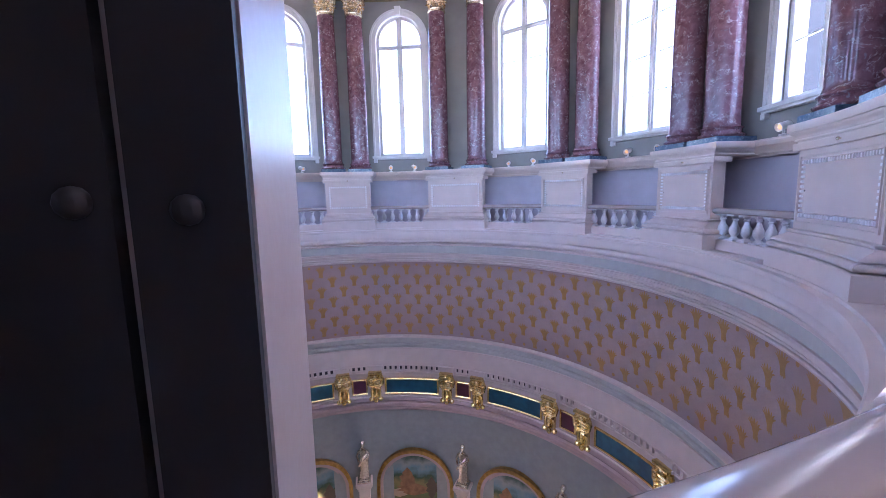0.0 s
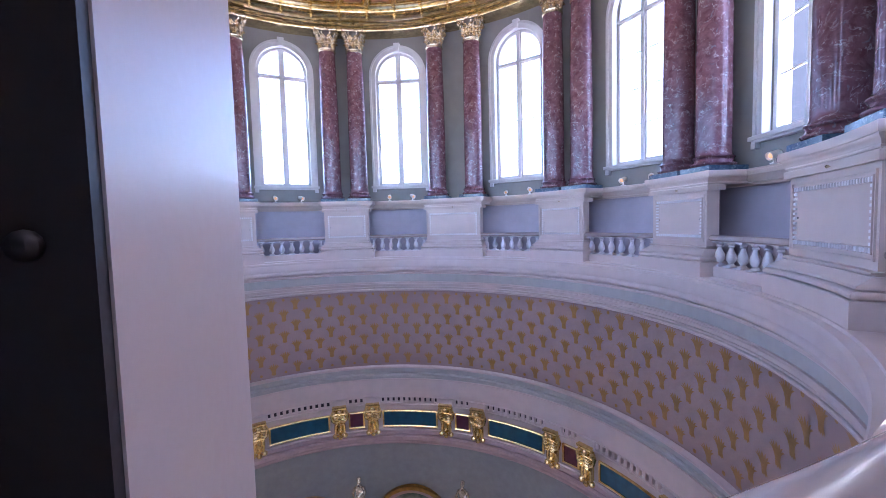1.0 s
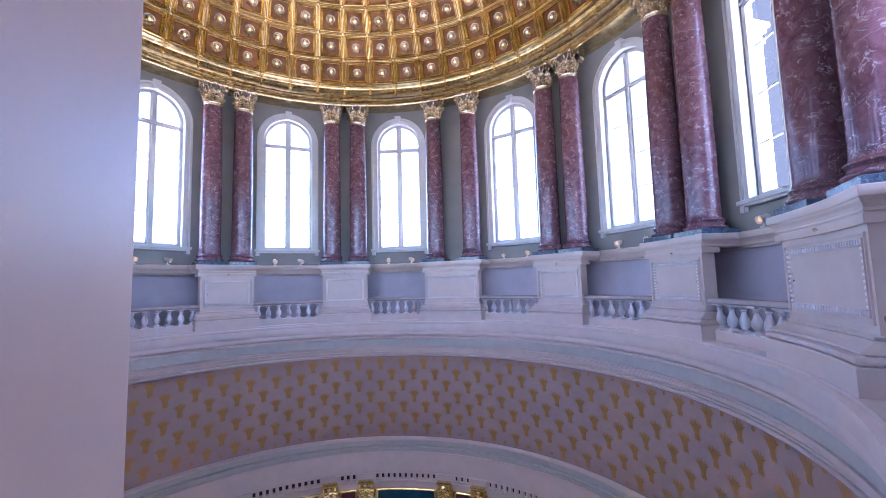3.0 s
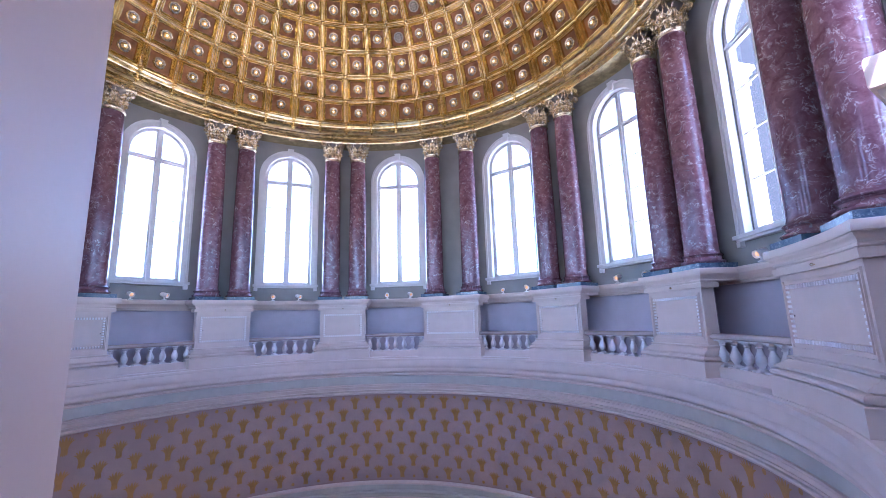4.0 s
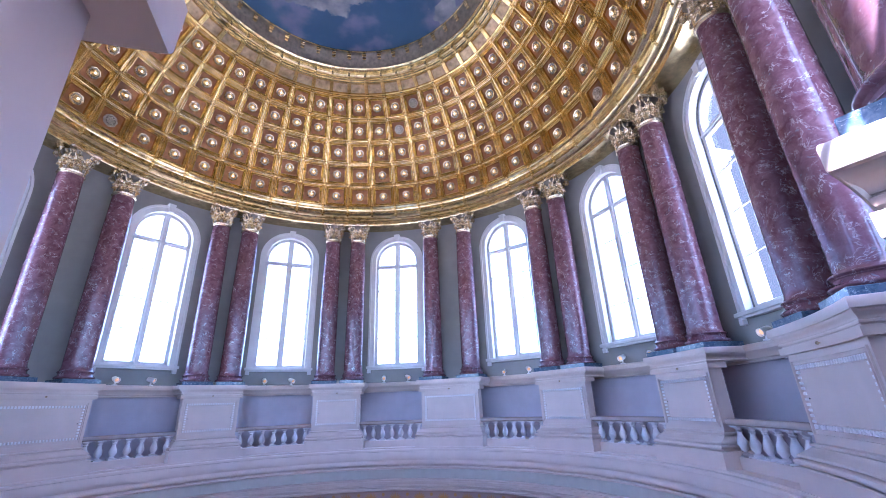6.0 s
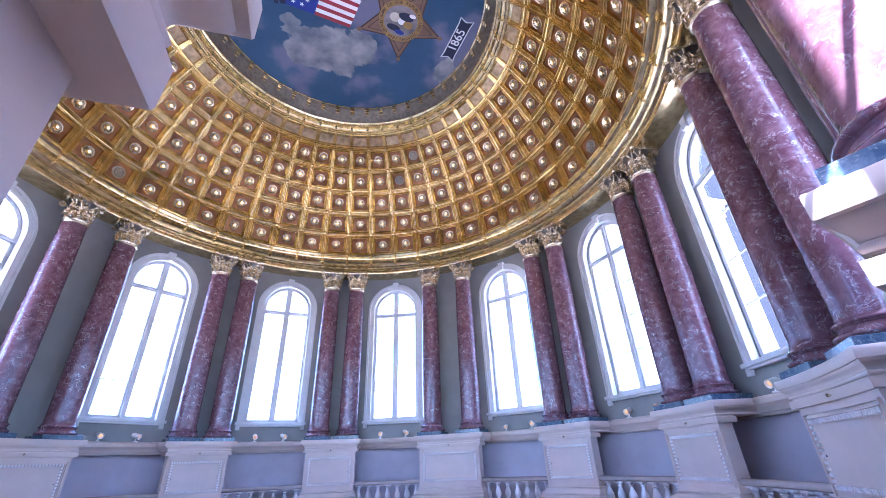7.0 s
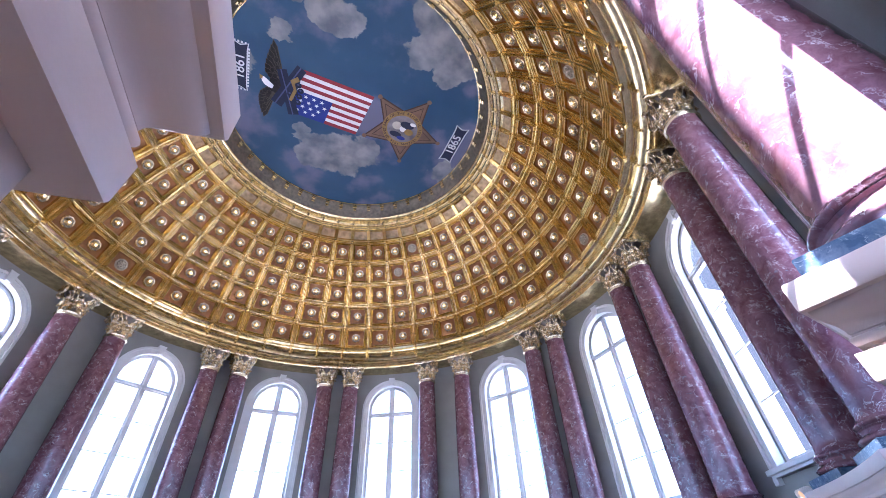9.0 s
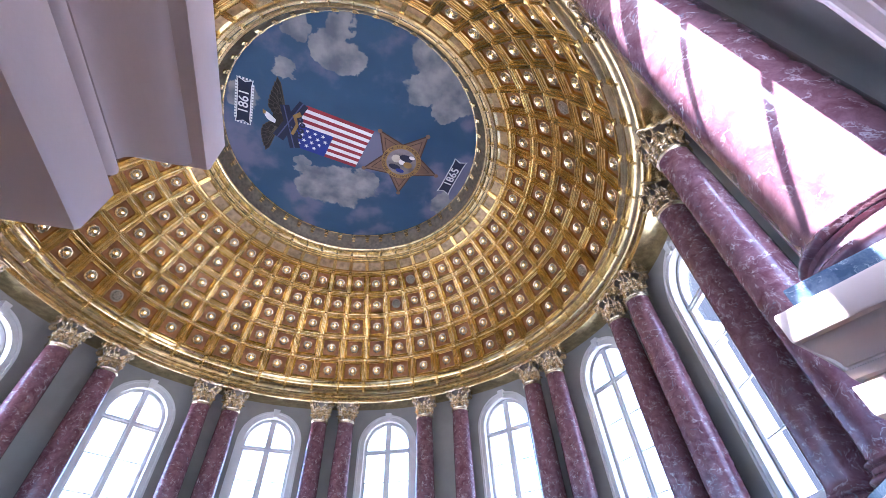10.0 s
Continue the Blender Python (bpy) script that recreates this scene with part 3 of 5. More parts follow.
# clips on the dome cornice, one under each rib
bm = bmesh.new()
for dy, dz, r in ((10.28, 11.88, 0.062), (10.24, 11.97, 0.05), (10.21, 12.06, 0.05), (10.34, 11.78, 0.05)):
    ball(bm, 0, dy, dz, r * 1.15, r, r * 1.3, 8)
for s in (-1, 1):
    ball(bm, s * 0.07, 10.29, 11.90, 0.04, 0.04, 0.07, 6)
clip = part("clip", bm, GOLD, cornice, smooth=True)
clip.matrix_basis = turn(0)
for j in range(1, 48):
    c = clip.copy()
    scene.collection.objects.link(c)
    c.matrix_basis = turn(7.5 * j)


# ---- rosette lamps of the coffers ----
def rosette(lit):
    th = empty("rosette_lamp", "gilded leaf rosette with a lit bulb in a coffer" if lit else "dark bronze rosette without light in a coffer", "ceiling lamp", "rosette lamps of the dome")
    bm = bmesh.new()
    n = 32
    prev = None
    for r, z, w in ((0.255, -0.01, 0.0), (0.25, 0.04, 0.03), (0.225, 0.075, 0.04), (0.19, 0.06, 0.04), (0.175, 0.02, 0.0), (0.16, 0.02, 0.06), (0.125, 0.085, 0.14), (0.075, 0.05, 0.0)):
        row = [bm.verts.new(((r * (1 + w * (1 if i % 4 < 2 else -0.5))) * math.cos(2 * math.pi * i / n), (r * (1 + w * (1 if i % 4 < 2 else -0.5))) * math.sin(2 * math.pi * i / n), z + w * 0.12 * (1 if i % 4 < 2 else -0.4))) for i in range(n)]
        if prev:
            for i in range(n):
                bm.faces.new((prev[i], prev[(i + 1) % n], row[(i + 1) % n], row[i]))
        prev = row
    bm.faces.new(prev)
    part("rosette", bm, SILVER if lit else TARNISHED, th)
    bm = bmesh.new()
    for rr, zz in ((0.183, 0.045), (0.150, 0.050)):
        rows2 = [[bm.verts.new((q2 * math.cos(2 * math.pi * i / 24), q2 * math.sin(2 * math.pi * i / 24), z2)) for i in range(24)] for q2, z2 in ((rr + 0.012, zz - 0.03), (rr + 0.008, zz), (rr - 0.012, zz), (rr - 0.016, zz - 0.03))]
        for u2, w2 in zip(rows2, rows2[1:]):
            for i in range(24):
                bm.faces.new((u2[i], u2[(i + 1) % 24], w2[(i + 1) % 24], w2[i]))
    # dark rings in the rosette, the shade of its grooves put into the colour
    part("groove", bm, CREVICE, th)
    bm = bmesh.new()
    for q in range(4):
        a = math.pi / 2 * q + math.pi / 4
        tube(bm, [(0.02 * math.cos(a), 0.02 * math.sin(a), 0.09), (0.075 * math.cos(a), 0.075 * math.sin(a), 0.10), (0.13 * math.cos(a), 0.13 * math.sin(a), 0.085)], [0.035, 0.032, 0.006], 6)
    part("leaf_cup", bm, BRIGHT_GOLD if lit else TARNISHED, th)
    part("bulb", ball(bmesh.new(), 0, 0, 0.115, 0.030, 0.030, 0.045, 10), BULB if lit else TARNISHED, th, "round glowing bulb" if lit else "", smooth=True)
    return th


TARNISHED = paint("tarnished_gilding", (0.40, 0.34, 0.27), 0.4, 0.55, vary=0.3, scale=12.0)
# dark tone that stands in for shade in grooves and between leaves
CREVICE = paint("crevice_shade", (0.16, 0.13, 0.10), 0.4, 0.8, vary=0.2)
made = {}
DARK = {(4, 47), (3, 46), (0, 35), (0, 7), (2, 12)}
for i in range(5):
    for j in range(48):
        el, a = EL0 + (EL1 - EL0) / 5 * (i + 0.5), 7.5 * (j + 0.5)
        rr = RHO + 0.15
        m = turn(a) @ Matrix.Translation((0, rr * math.cos(radians(el)), ZC + rr * math.sin(radians(el)))) @ pose(0, 0, 0, 90 + el, 0, 0)
        lit = (i, j) not in DARK
        if lit not in made:
            made[lit] = rosette(lit)
            made[lit].matrix_basis = m
        else:
            copy_thing(made[lit], m)


# ---- painted emblems on the canopy ----
def canopy_place(ox, oy, deg):
    c, s = math.cos(radians(deg)), math.sin(radians(deg))
    return lambda u, w, off: (ox + u * c + w * s, oy + u * s - w * c, SKY_Z - off)


def canopy_matrix(ox, oy, deg, off):
    """Text lies face down, reading rightwards along deg."""
    return Matrix.Translation((ox, oy, SKY_Z - off)) @ Matrix.Rotation(radians(deg), 4, "Z") @ Matrix.Rotation(math.pi, 4, "X")


NAVY = paint("navy_paint", (0.010, 0.014, 0.045), 0.8, vary=0.15)
BLUE = paint("flag_blue", (0.015, 0.03, 0.22), 0.8, vary=0.1)
FLAG_RED = paint("flag_red", (0.26, 0.02, 0.035), 0.8, vary=0.1)
FLAG_WHITE = paint("flag_white", (0.72, 0.71, 0.72), 0.8, vary=0.05)
BROWN = paint("badge_brown", (0.155, 0.088, 0.055), 0.8, vary=0.2, scale=2.0)
DARK_BROWN = paint("badge_line", (0.06, 0.03, 0.02), 0.8)
OCHRE = paint("ochre_paint", (0.25, 0.15, 0.045), 0.8, vary=0.2)
FEATHER = paint("feather_paint", (0.016, 0.012, 0.011), 0.8, vary=0.4, scale=14.0)

flag = empty("painted_flag", "red and white striped flag with thirteen stars painted on the canopy", "painting")
fp = canopy_place(-2.36, -1.48, 7.7)
FL, FH = 3.14, 2.28
sh = FH / 13
for i in range(13):
    ustart = 0.0 if i < 6 else 1.58
    skew = -0.020 * i
    flat("stripe", [(ustart + skew, -i * sh), (FL + skew, -i * sh), (FL + skew - 0.02, -(i + 1) * sh), (ustart + skew - 0.02, -(i + 1) * sh)], None, 0.01, FLAG_RED if i % 2 == 0 else FLAG_WHITE, flag, fp)
flat("canton", [(-0.12, -6 * sh), (1.47, -6 * sh), (1.33, -FH), (-0.26, -FH)], None, 0.01, BLUE, flag, fp)


def star_pts(cx, cy, r, inner=0.4, rot=90):
    return [(cx + (r if k % 2 == 0 else r * inner) * math.cos(radians(rot + 36 * k)), cy + (r if k % 2 == 0 else r * inner) * math.sin(radians(rot + 36 * k))) for k in range(10)]


for row, (n, u0) in enumerate(((3, 0.30), (4, 0.14), (3, 0.30), (3, 0.14))):
    for k in range(n):
        flat("star", star_pts(u0 + 0.36 * k - 0.03 * row, -6 * sh - 0.19 - 0.26 * row, 0.105, rot=75), None, 0.02, FLAG_WHITE, flag, fp)

badge = empty("painted_badge", "brown five pointed star badge painted on the canopy", "painting")
bp = canopy_place(2.34, 0.22, 8.0)
flat("star_field", star_pts(0, 0, 2.0, 0.49, 286), None, 0.012, DARK_BROWN, badge, bp)
flat("star_face", star_pts(0, 0, 1.85, 0.49, 286), None, 0.022, BROWN, badge, bp)
flat("star_line", star_pts(0, 0, 1.55, 0.50, 286), None, 0.030, DARK_BROWN, badge, bp)
flat("star_inner", star_pts(0, 0, 1.47, 0.505, 286), None, 0.038, BROWN, badge, bp)
for k in range(5):
    q = radians(286 + 72 * k)
    flat("tip_ball", [(1.93 * math.cos(q) + 0.11 * math.cos(radians(30 * i)), 1.93 * math.sin(q) + 0.11 * math.sin(radians(30 * i))) for i in range(12)], None, 0.040, BROWN, badge, bp)
circle = lambda r, cx=0, cy=0, n=40, sq=1.0: [(cx + r * math.cos(2 * math.pi * i / n), cy + sq * r * math.sin(2 * math.pi * i / n)) for i in range(n)]
flat("rim", circle(0.98), None, 0.046, OCHRE, badge, bp)
flat("medallion", circle(0.74), None, 0.054, paint("medallion_paint", (0.17, 0.15, 0.16), 0.8, vary=0.4, scale=2.0), badge, bp)
for cx, cy, r, sq, mt in ((0.15, 0.28, 0.34, 0.55, NAVY), (-0.22, -0.38, 0.30, 0.5, NAVY), (0.35, -0.05, 0.22, 0.8, OCHRE), (-0.3, 0.1, 0.24, 0.9, paint("pale_cloth", (0.5, 0.45, 0.38), 0.8)), (0.1, -0.5, 0.22, 0.5, BLUE), (0.4, 0.42, 0.15, 0.6, FLAG_WHITE), (0.02, 0.02, 0.16, 1.0, FLAG_WHITE)):
    flat("painted_shape", circle(r, cx, cy, 18, sq), None, 0.060 + 0.004 * cx, mt, badge, bp)
WORDS = "GRAND ARMY OF THE REPUBLIC 1861 VETERAN 1866 "
for i, ch in enumerate(WORDS):
    if ch == " ":
        continue
    q = 235 - 360 * i / len(WORDS)
    x, y, zz = bp(0.86 * math.cos(radians(q)), 0.86 * math.sin(radians(q)), 0.056)
    lettering("letter", ch, 0.20, DARK_BROWN, badge, canopy_matrix(x, y, 8.0 - (q - 90), 0.056))

for (x, y, deg, txt) in ((5.05, 0.43, -82.0, "1865"), (-4.98, -0.92, -86.0, "1861")):
    ban = empty("painted_banner", "navy ribbon with a white year painted on the canopy", "painting", "year ribbons")
    pl = canopy_place(x, y, deg)
    for r, mt, off in ((0.04, FLAG_WHITE, 0.010), (0.0, NAVY, 0.018)):
        flat("ribbon_edge" if r else "ribbon", [(-1.05 - r, -0.30 - r), (-0.78, -0.26 - r), (0.78, -0.26 - r), (1.05 + r, -0.30 - r), (0.92 + r, 0), (1.05 + r, 0.30 + r), (0.78, 0.26 + r), (-0.78, 0.26 + r), (-1.05 - r, 0.30 + r), (-0.92 - r, 0)], None, off, mt, ban, pl)
    if txt == "1861":
        for u0, w0 in [(-0.84 + 0.14 * k, sg * 0.345) for k in range(13) for sg in (-1, 1)] + [(sg * 1.06, -0.21 + 0.14 * k) for k in range(4) for sg in (-1, 1)]:
            flat("dash", [(u0 - 0.045, w0 - 0.035), (u0 + 0.045, w0 - 0.035), (u0 + 0.045, w0 + 0.035), (u0 - 0.045, w0 + 0.035)], None, 0.014, FLAG_WHITE, ban, pl, 0.003)
    lettering("year", txt, 0.58, FLAG_WHITE, ban, canopy_matrix(x, y, deg, 0.032))

SHINE = paint("barrel_shine", (0.06, 0.07, 0.16), 0.8)
crest = empty("painted_crest", "dark painted crest of wings and crossed cannon barrels on the canopy", "painting")
cp = canopy_place(0, 0, 0)
W2 = lambda pts: [(x, -y) for x, y in pts]
FEATHER_EDGE = paint("feather_edge_paint", (0.065, 0.050, 0.038), 0.8, vary=0.2, scale=10.0)
for (sx, sy), tips in (((-3.30, -0.60), [(-3.63, -2.46), (-3.72, -2.24), (-3.79, -2.02), (-3.86, -1.80), (-3.92, -1.58), (-3.97, -1.36), (-3.98, -1.14), (-3.86, -0.96), (-3.70, -0.85)]),
                       ((-3.62, -0.25), [(-4.08, 1.34), (-4.16, 1.14), (-4.21, 0.94), (-4.25, 0.74), (-4.27, 0.54), (-4.27, 0.34), (-4.22, 0.14), (-4.10, 0.0), (-3.98, -0.12)])):
    for k, (tx, ty) in enumerate(tips):
        d = Vector((tx - sx, ty - sy))
        side = Vector((-d.y, d.x)).normalized()
        for w, mt, off in ((0.150, FEATHER_EDGE, 0.010), (0.115, FEATHER, 0.014)):
            q = [Vector((sx, sy)) + d * f3 + side * (w * g3) for f3, g3 in ((0.0, -0.9), (0.45, -1.0), (0.85, -0.8), (1.0 if w > 0.13 else 0.975, 0.0), (0.85, 0.8), (0.45, 1.0), (0.0, 0.9))]
            flat("feather_edge" if w > 0.13 else "feather", W2([(v.x, v.y) for v in q]), None, off + 0.007 * k, mt, crest, cp, 0.003)
for x, y in ((-3.35, -1.0), (-3.45, -1.3), (-3.55, -0.9), (-3.50, -1.65), (-3.65, -1.15), (-3.85, 0.1), (-3.95, 0.4), (-4.02, 0.7), (-3.78, -0.05)):
    flat("short_feather", circle(0.10, x, -y, 12, 1.3), None, 0.085, FEATHER_EDGE, crest, cp, 0.002)
    flat("short_feather", circle(0.085, x, -y, 12, 1.3), None, 0.089, FEATHER, crest, cp, 0.002)
flat("body", W2([(-3.75, -0.75), (-3.1, -0.75), (-2.75, -0.3), (-2.95, 0.0), (-3.5, -0.05), (-3.8, -0.3)]), None, 0.092, FEATHER, crest, cp)
flat("crown", W2([(-4.10, -0.74), (-4.0, -0.76), (-3.88, -0.68), (-3.72, -0.55), (-3.60, -0.45), (-3.66, -0.28), (-3.82, -0.32), (-3.98, -0.40), (-4.08, -0.54), (-4.12, -0.66)]), None, 0.098, FLAG_WHITE, crest, cp)
flat("ochre_tip", W2([(-4.18, -0.84), (-4.04, -0.78), (-4.07, -0.62), (-4.14, -0.66), (-4.17, -0.58)]), None, 0.103, OCHRE, crest, cp)
for a, b, w in (((-3.27, -1.30), (-2.72, 0.78), 0.20), ((-2.45, -1.55), (-3.5, 0.40), 0.22)):
    d = Vector((b[0] - a[0], b[1] - a[1])).normalized()
    nx, ny = -d.y, d.x
    flat("barrel", W2([(a[0] + nx * w, a[1] + ny * w), (b[0] + nx * w * 1.2, b[1] + ny * w * 1.2), (b[0] - nx * w * 1.2, b[1] - ny * w * 1.2), (a[0] - nx * w, a[1] - ny * w)]), None, 0.104 + w * 0.02, NAVY, crest, cp)
    flat("barrel_band", W2([(a[0] + nx * w * 0.3, a[1] + ny * w * 0.3), (b[0] + nx * w * 0.3, b[1] + ny * w * 0.3), (b[0] + nx * w * 0.05, b[1] + ny * w * 0.05), (a[0] + nx * w * 0.05, a[1] + ny * w * 0.05)]), None, 0.116, SHINE, crest, cp)
for k, (x, y) in enumerate(((-2.55, -0.75), (-2.75, -0.6), (-2.45, -0.5), (-2.7, -0.35), (-2.5, -0.2), (-2.75, -0.05), (-2.55, 0.1), (-2.9, -0.25))):
    flat("round_shot", circle(0.13, x, -y, 14), None, 0.122, NAVY, crest, cp)
for x, y in ((-2.57, -0.78), (-2.77, -0.63), (-2.47, -0.53), (-2.72, -0.38), (-2.52, -0.23), (-2.77, -0.08), (-2.57, 0.07), (-2.92, -0.28)):
    flat("shot_shine", circle(0.05, x, -y, 8), None, 0.127, SHINE, crest, cp, 0.002)
flat("sash", W2([(-2.95, 0.05), (-2.75, -0.5), (-2.9, -0.9), (-2.6, -1.15), (-2.5, -0.95), (-2.72, -0.8), (-2.62, -0.45), (-2.82, 0.1)]), None, 0.130, OCHRE, crest, cp)


# ---- piers ----
R_DADO, R_BACK = 10.34, 10.70


bead_mesh = {}
for key, bx, bz in (("tall", 0.024, 0.038), ("flat", 0.037, 0.024)):
    vs = [(x, y, z) for y in (0.01, -0.022, -0.034) for x, z in ((-bx, -bz), (bx, -bz), (bx, bz), (-bx, bz))]
    vs = vs[:8] + [(x * 0.8, y, z * 0.8) for x, y, z in vs[8:]]
    fs = [(k * 4 + c, k * 4 + (c + 1) % 4, k * 4 + 4 + (c + 1) % 4, k * 4 + 4 + c) for k in (0, 1) for c in range(4)] + [(8, 9, 10, 11)]
    me = bpy.data.meshes.new("bead")
    me.from_pydata(vs, [], fs)
    me.materials.append(WHITE)
    bead_mesh[key] = me


def pier(wide):
    h = 7.76 if wide else 6.03          # half width of the dado in degrees at its face
    th = empty("wide_pier" if wide else "pier", ("wide" if wide else "narrow") + " cream painted gallery pier with a beaded panel", "pier", "piers of the gallery")
    def block(name, prof, r_back, mat=CREAM, forward=1.0):
        v, f = moulded(prof, h, R_DADO, r_back, 10, forward)
        return mesh(name, v, f, mat, th, smooth=True)
    block("plinth", [(0.25, -0.05), (0.25, 0.38), (0.235, 0.40)], R_BACK + 0.06, forward=1.42)
    block("base_moulding", [(0.16, 0.40), (0.16, 0.425), (0.235, 0.43), (0.245, 0.47), (0.235, 0.51), (0.215, 0.53), (0.15, 0.535), (0.15, 0.56), (0.20, 0.565), (0.19, 0.60), (0.12, 0.66), (0.07, 0.70), (0.06, 0.72), (0.02, 0.725), (0.02, 0.745), (0.06, 0.75), (0.06, 0.785), (0.0, 0.80)], R_BACK + 0.04, forward=1.42)
    block("dado", [(0, 0.80), (0, 2.36)], R_BACK)
    block("architrave", [(0.105, 2.335), (0.11, 2.345), (0.115, 2.465), (0.04, 2.475), (0.04, 2.50)], R_BACK + 0.08, forward=0.6)
    block("cap", [(0.05, 2.50), (0.085, 2.502), (0.095, 2.512), (0.099, 2.526), (0.095, 2.540), (0.085, 2.548), (0.072, 2.55), (0.072, 2.562), (0.082, 2.566), (0.087, 2.582), (0.099, 2.600), (0.117, 2.615), (0.139, 2.628), (0.160, 2.640), (0.178, 2.654), (0.191, 2.671), (0.197, 2.690), (0.210, 2.692), (0.232, 2.694), (0.237, 2.704), (0.237, 2.832), (0.225, 2.855)], R_LOW + 0.05, forward=0.55)
    # raised border of small bars round the panel
    span = radians(h) - 0.155 / R_DADO
    zlo, zhi, bw = 1.03, 2.14, 0.09
    vs, fs = [], []
    def bar(a0, a1, z0, z1, r0, r1):
        k = len(vs)
        for a, r in ((a0, r1), (a1, r1), (a1, r0), (a0, r0)):
            for z in (z0, z1):
                vs.append((r * math.sin(a), r * math.cos(a), z))
        for q in ((0, 2, 3, 1), (2, 4, 5, 3), (4, 6, 7, 5), (6, 0, 1, 7), (1, 3, 5, 7), (0, 6, 4, 2)):
            fs.append(tuple(k + x for x in q))
    rf = R_DADO - 0.004
    def bead(data, a, z):
        ob = new("bead", data)
        ob.parent = th
        ob.matrix_basis = pose(R_DADO * math.sin(a), R_DADO * math.cos(a), z, 0, 0, -math.degrees(a))
    n = int(2 * span * R_DADO / 0.086)
    for i in range(n):
        a = -span + 2 * span * (i + 0.5) / n
        for z in (zlo, zhi - bw):
            bead(bead_mesh["tall"], a, z + bw / 2)
    m = int((zhi - zlo - 2 * bw) / 0.086)
    for i in range(m):
        z = zlo + bw + (zhi - zlo - 2 * bw) * (i + 0.5) / m
        for s in (-1, 1):
            c = s * (span - bw / 2 / R_DADO)
            bead(bead_mesh["flat"], c, z)
    e = bw / R_DADO
    for (a0, a1, z0, z1) in ((-span, span, zlo - 0.012, zlo), (-span, span, zhi, zhi + 0.012), (-span - 0.0012, -span, zlo, zhi), (span, span + 0.0012, zlo, zhi),
                             (-span + e, span - e, zlo + bw, zlo + bw + 0.01), (-span + e, span - e, zhi - bw - 0.01, zhi - bw)):
        for i in range(6):
            p, q = a0 + (a1 - a0) * i / 6, a0 + (a1 - a0) * (i + 1) / 6
            bar(p, q, z0, z1, rf - 0.034, R_DADO + 0.01)
    big = span + 0.075 / R_DADO
    for (a0, a1, z0, z1) in ((-big, big, zlo - 0.105, zlo - 0.08), (-big, big, zhi + 0.065, zhi + 0.09), (-big, -big + 0.0024, zlo - 0.08, zhi + 0.065), (big - 0.0024, big, zlo - 0.08, zhi + 0.065)):
        for i in range(6):
            p, q = a0 + (a1 - a0) * i / 6, a0 + (a1 - a0) * (i + 1) / 6
            bar(p, q, z0, z1, rf - 0.026, R_DADO + 0.01)
    mesh("panel_frame", vs, fs, CREAM, th)
    knob = lathe(bmesh.new(), [(0.0, 0.0), (0.012, 0.0), (0.012, 0.04), (0.028, 0.045), (0.03, 0.07), (0.015, 0.085), (0.0, 0.085)], 12)
    bmesh.ops.transform(knob, matrix=pose(0, R_DADO - 0.05, 2.41, 90, 0, 0), verts=knob.verts)
    part("knob", knob, SILVER, th, smooth=True)
    for s in (-1, 1):
        sc = lathe(bmesh.new(), [(0.016, 0.0), (0.016, 0.012), (0.006, 0.016), (0.0, 0.016)], 10)
        a = s * (span - 0.12 / R_DADO)
        bmesh.ops.transform(sc, matrix=pose(R_DADO * math.sin(a), R_DADO * math.cos(a), 1.55, 90, 0, -math.degrees(a)), verts=sc.verts)
        part("screw", sc, IRON, th)
    # dark rear door between two narrow stiles, held by round-headed screws
    for nm, d0, d1 in (("rear_door", -h + 0.35, h - 0.35), ("rear_stile", -h + 0.01, -h + 0.31), ("rear_stile", h - 0.31, h - 0.01)):
        v, f = arc_box(R_BACK - 0.01, R_BACK + 0.012, d0, d1, 0.81, 2.33, 6 if nm == "rear_door" else 1)
        ob = mesh(nm, v, f, DARK_DOOR, th)
        ob["label"] = "dark brown door" if nm == "rear_door" else "dark brown edge strip"
    for s in (-1, 1):
        for d, zz in ((0.166, 1.62), (0.434, 1.625), (0.166, 0.95), (0.166, 2.25)):
            kb = ball(bmesh.new(), 0, 0, 0, 0.0085, 0.0085, 0.0085, 10)
            q = radians(s * (h - d))
            bmesh.ops.translate(kb, verts=kb.verts, vec=((R_BACK + 0.013) * math.sin(q), (R_BACK + 0.013) * math.cos(q), zz))
            part("screw", kb, DARK_DOOR, th, smooth=True)
    return th


for wide in (True, False):
    first = None
    for i, a in enumerate(PIERS):
        if (i % 3 == 0) != wide:
            continue
        if first is None:
            first = pier(wide)
            first.matrix_basis = turn(a)
        else:
            copy_thing(first, turn(a))


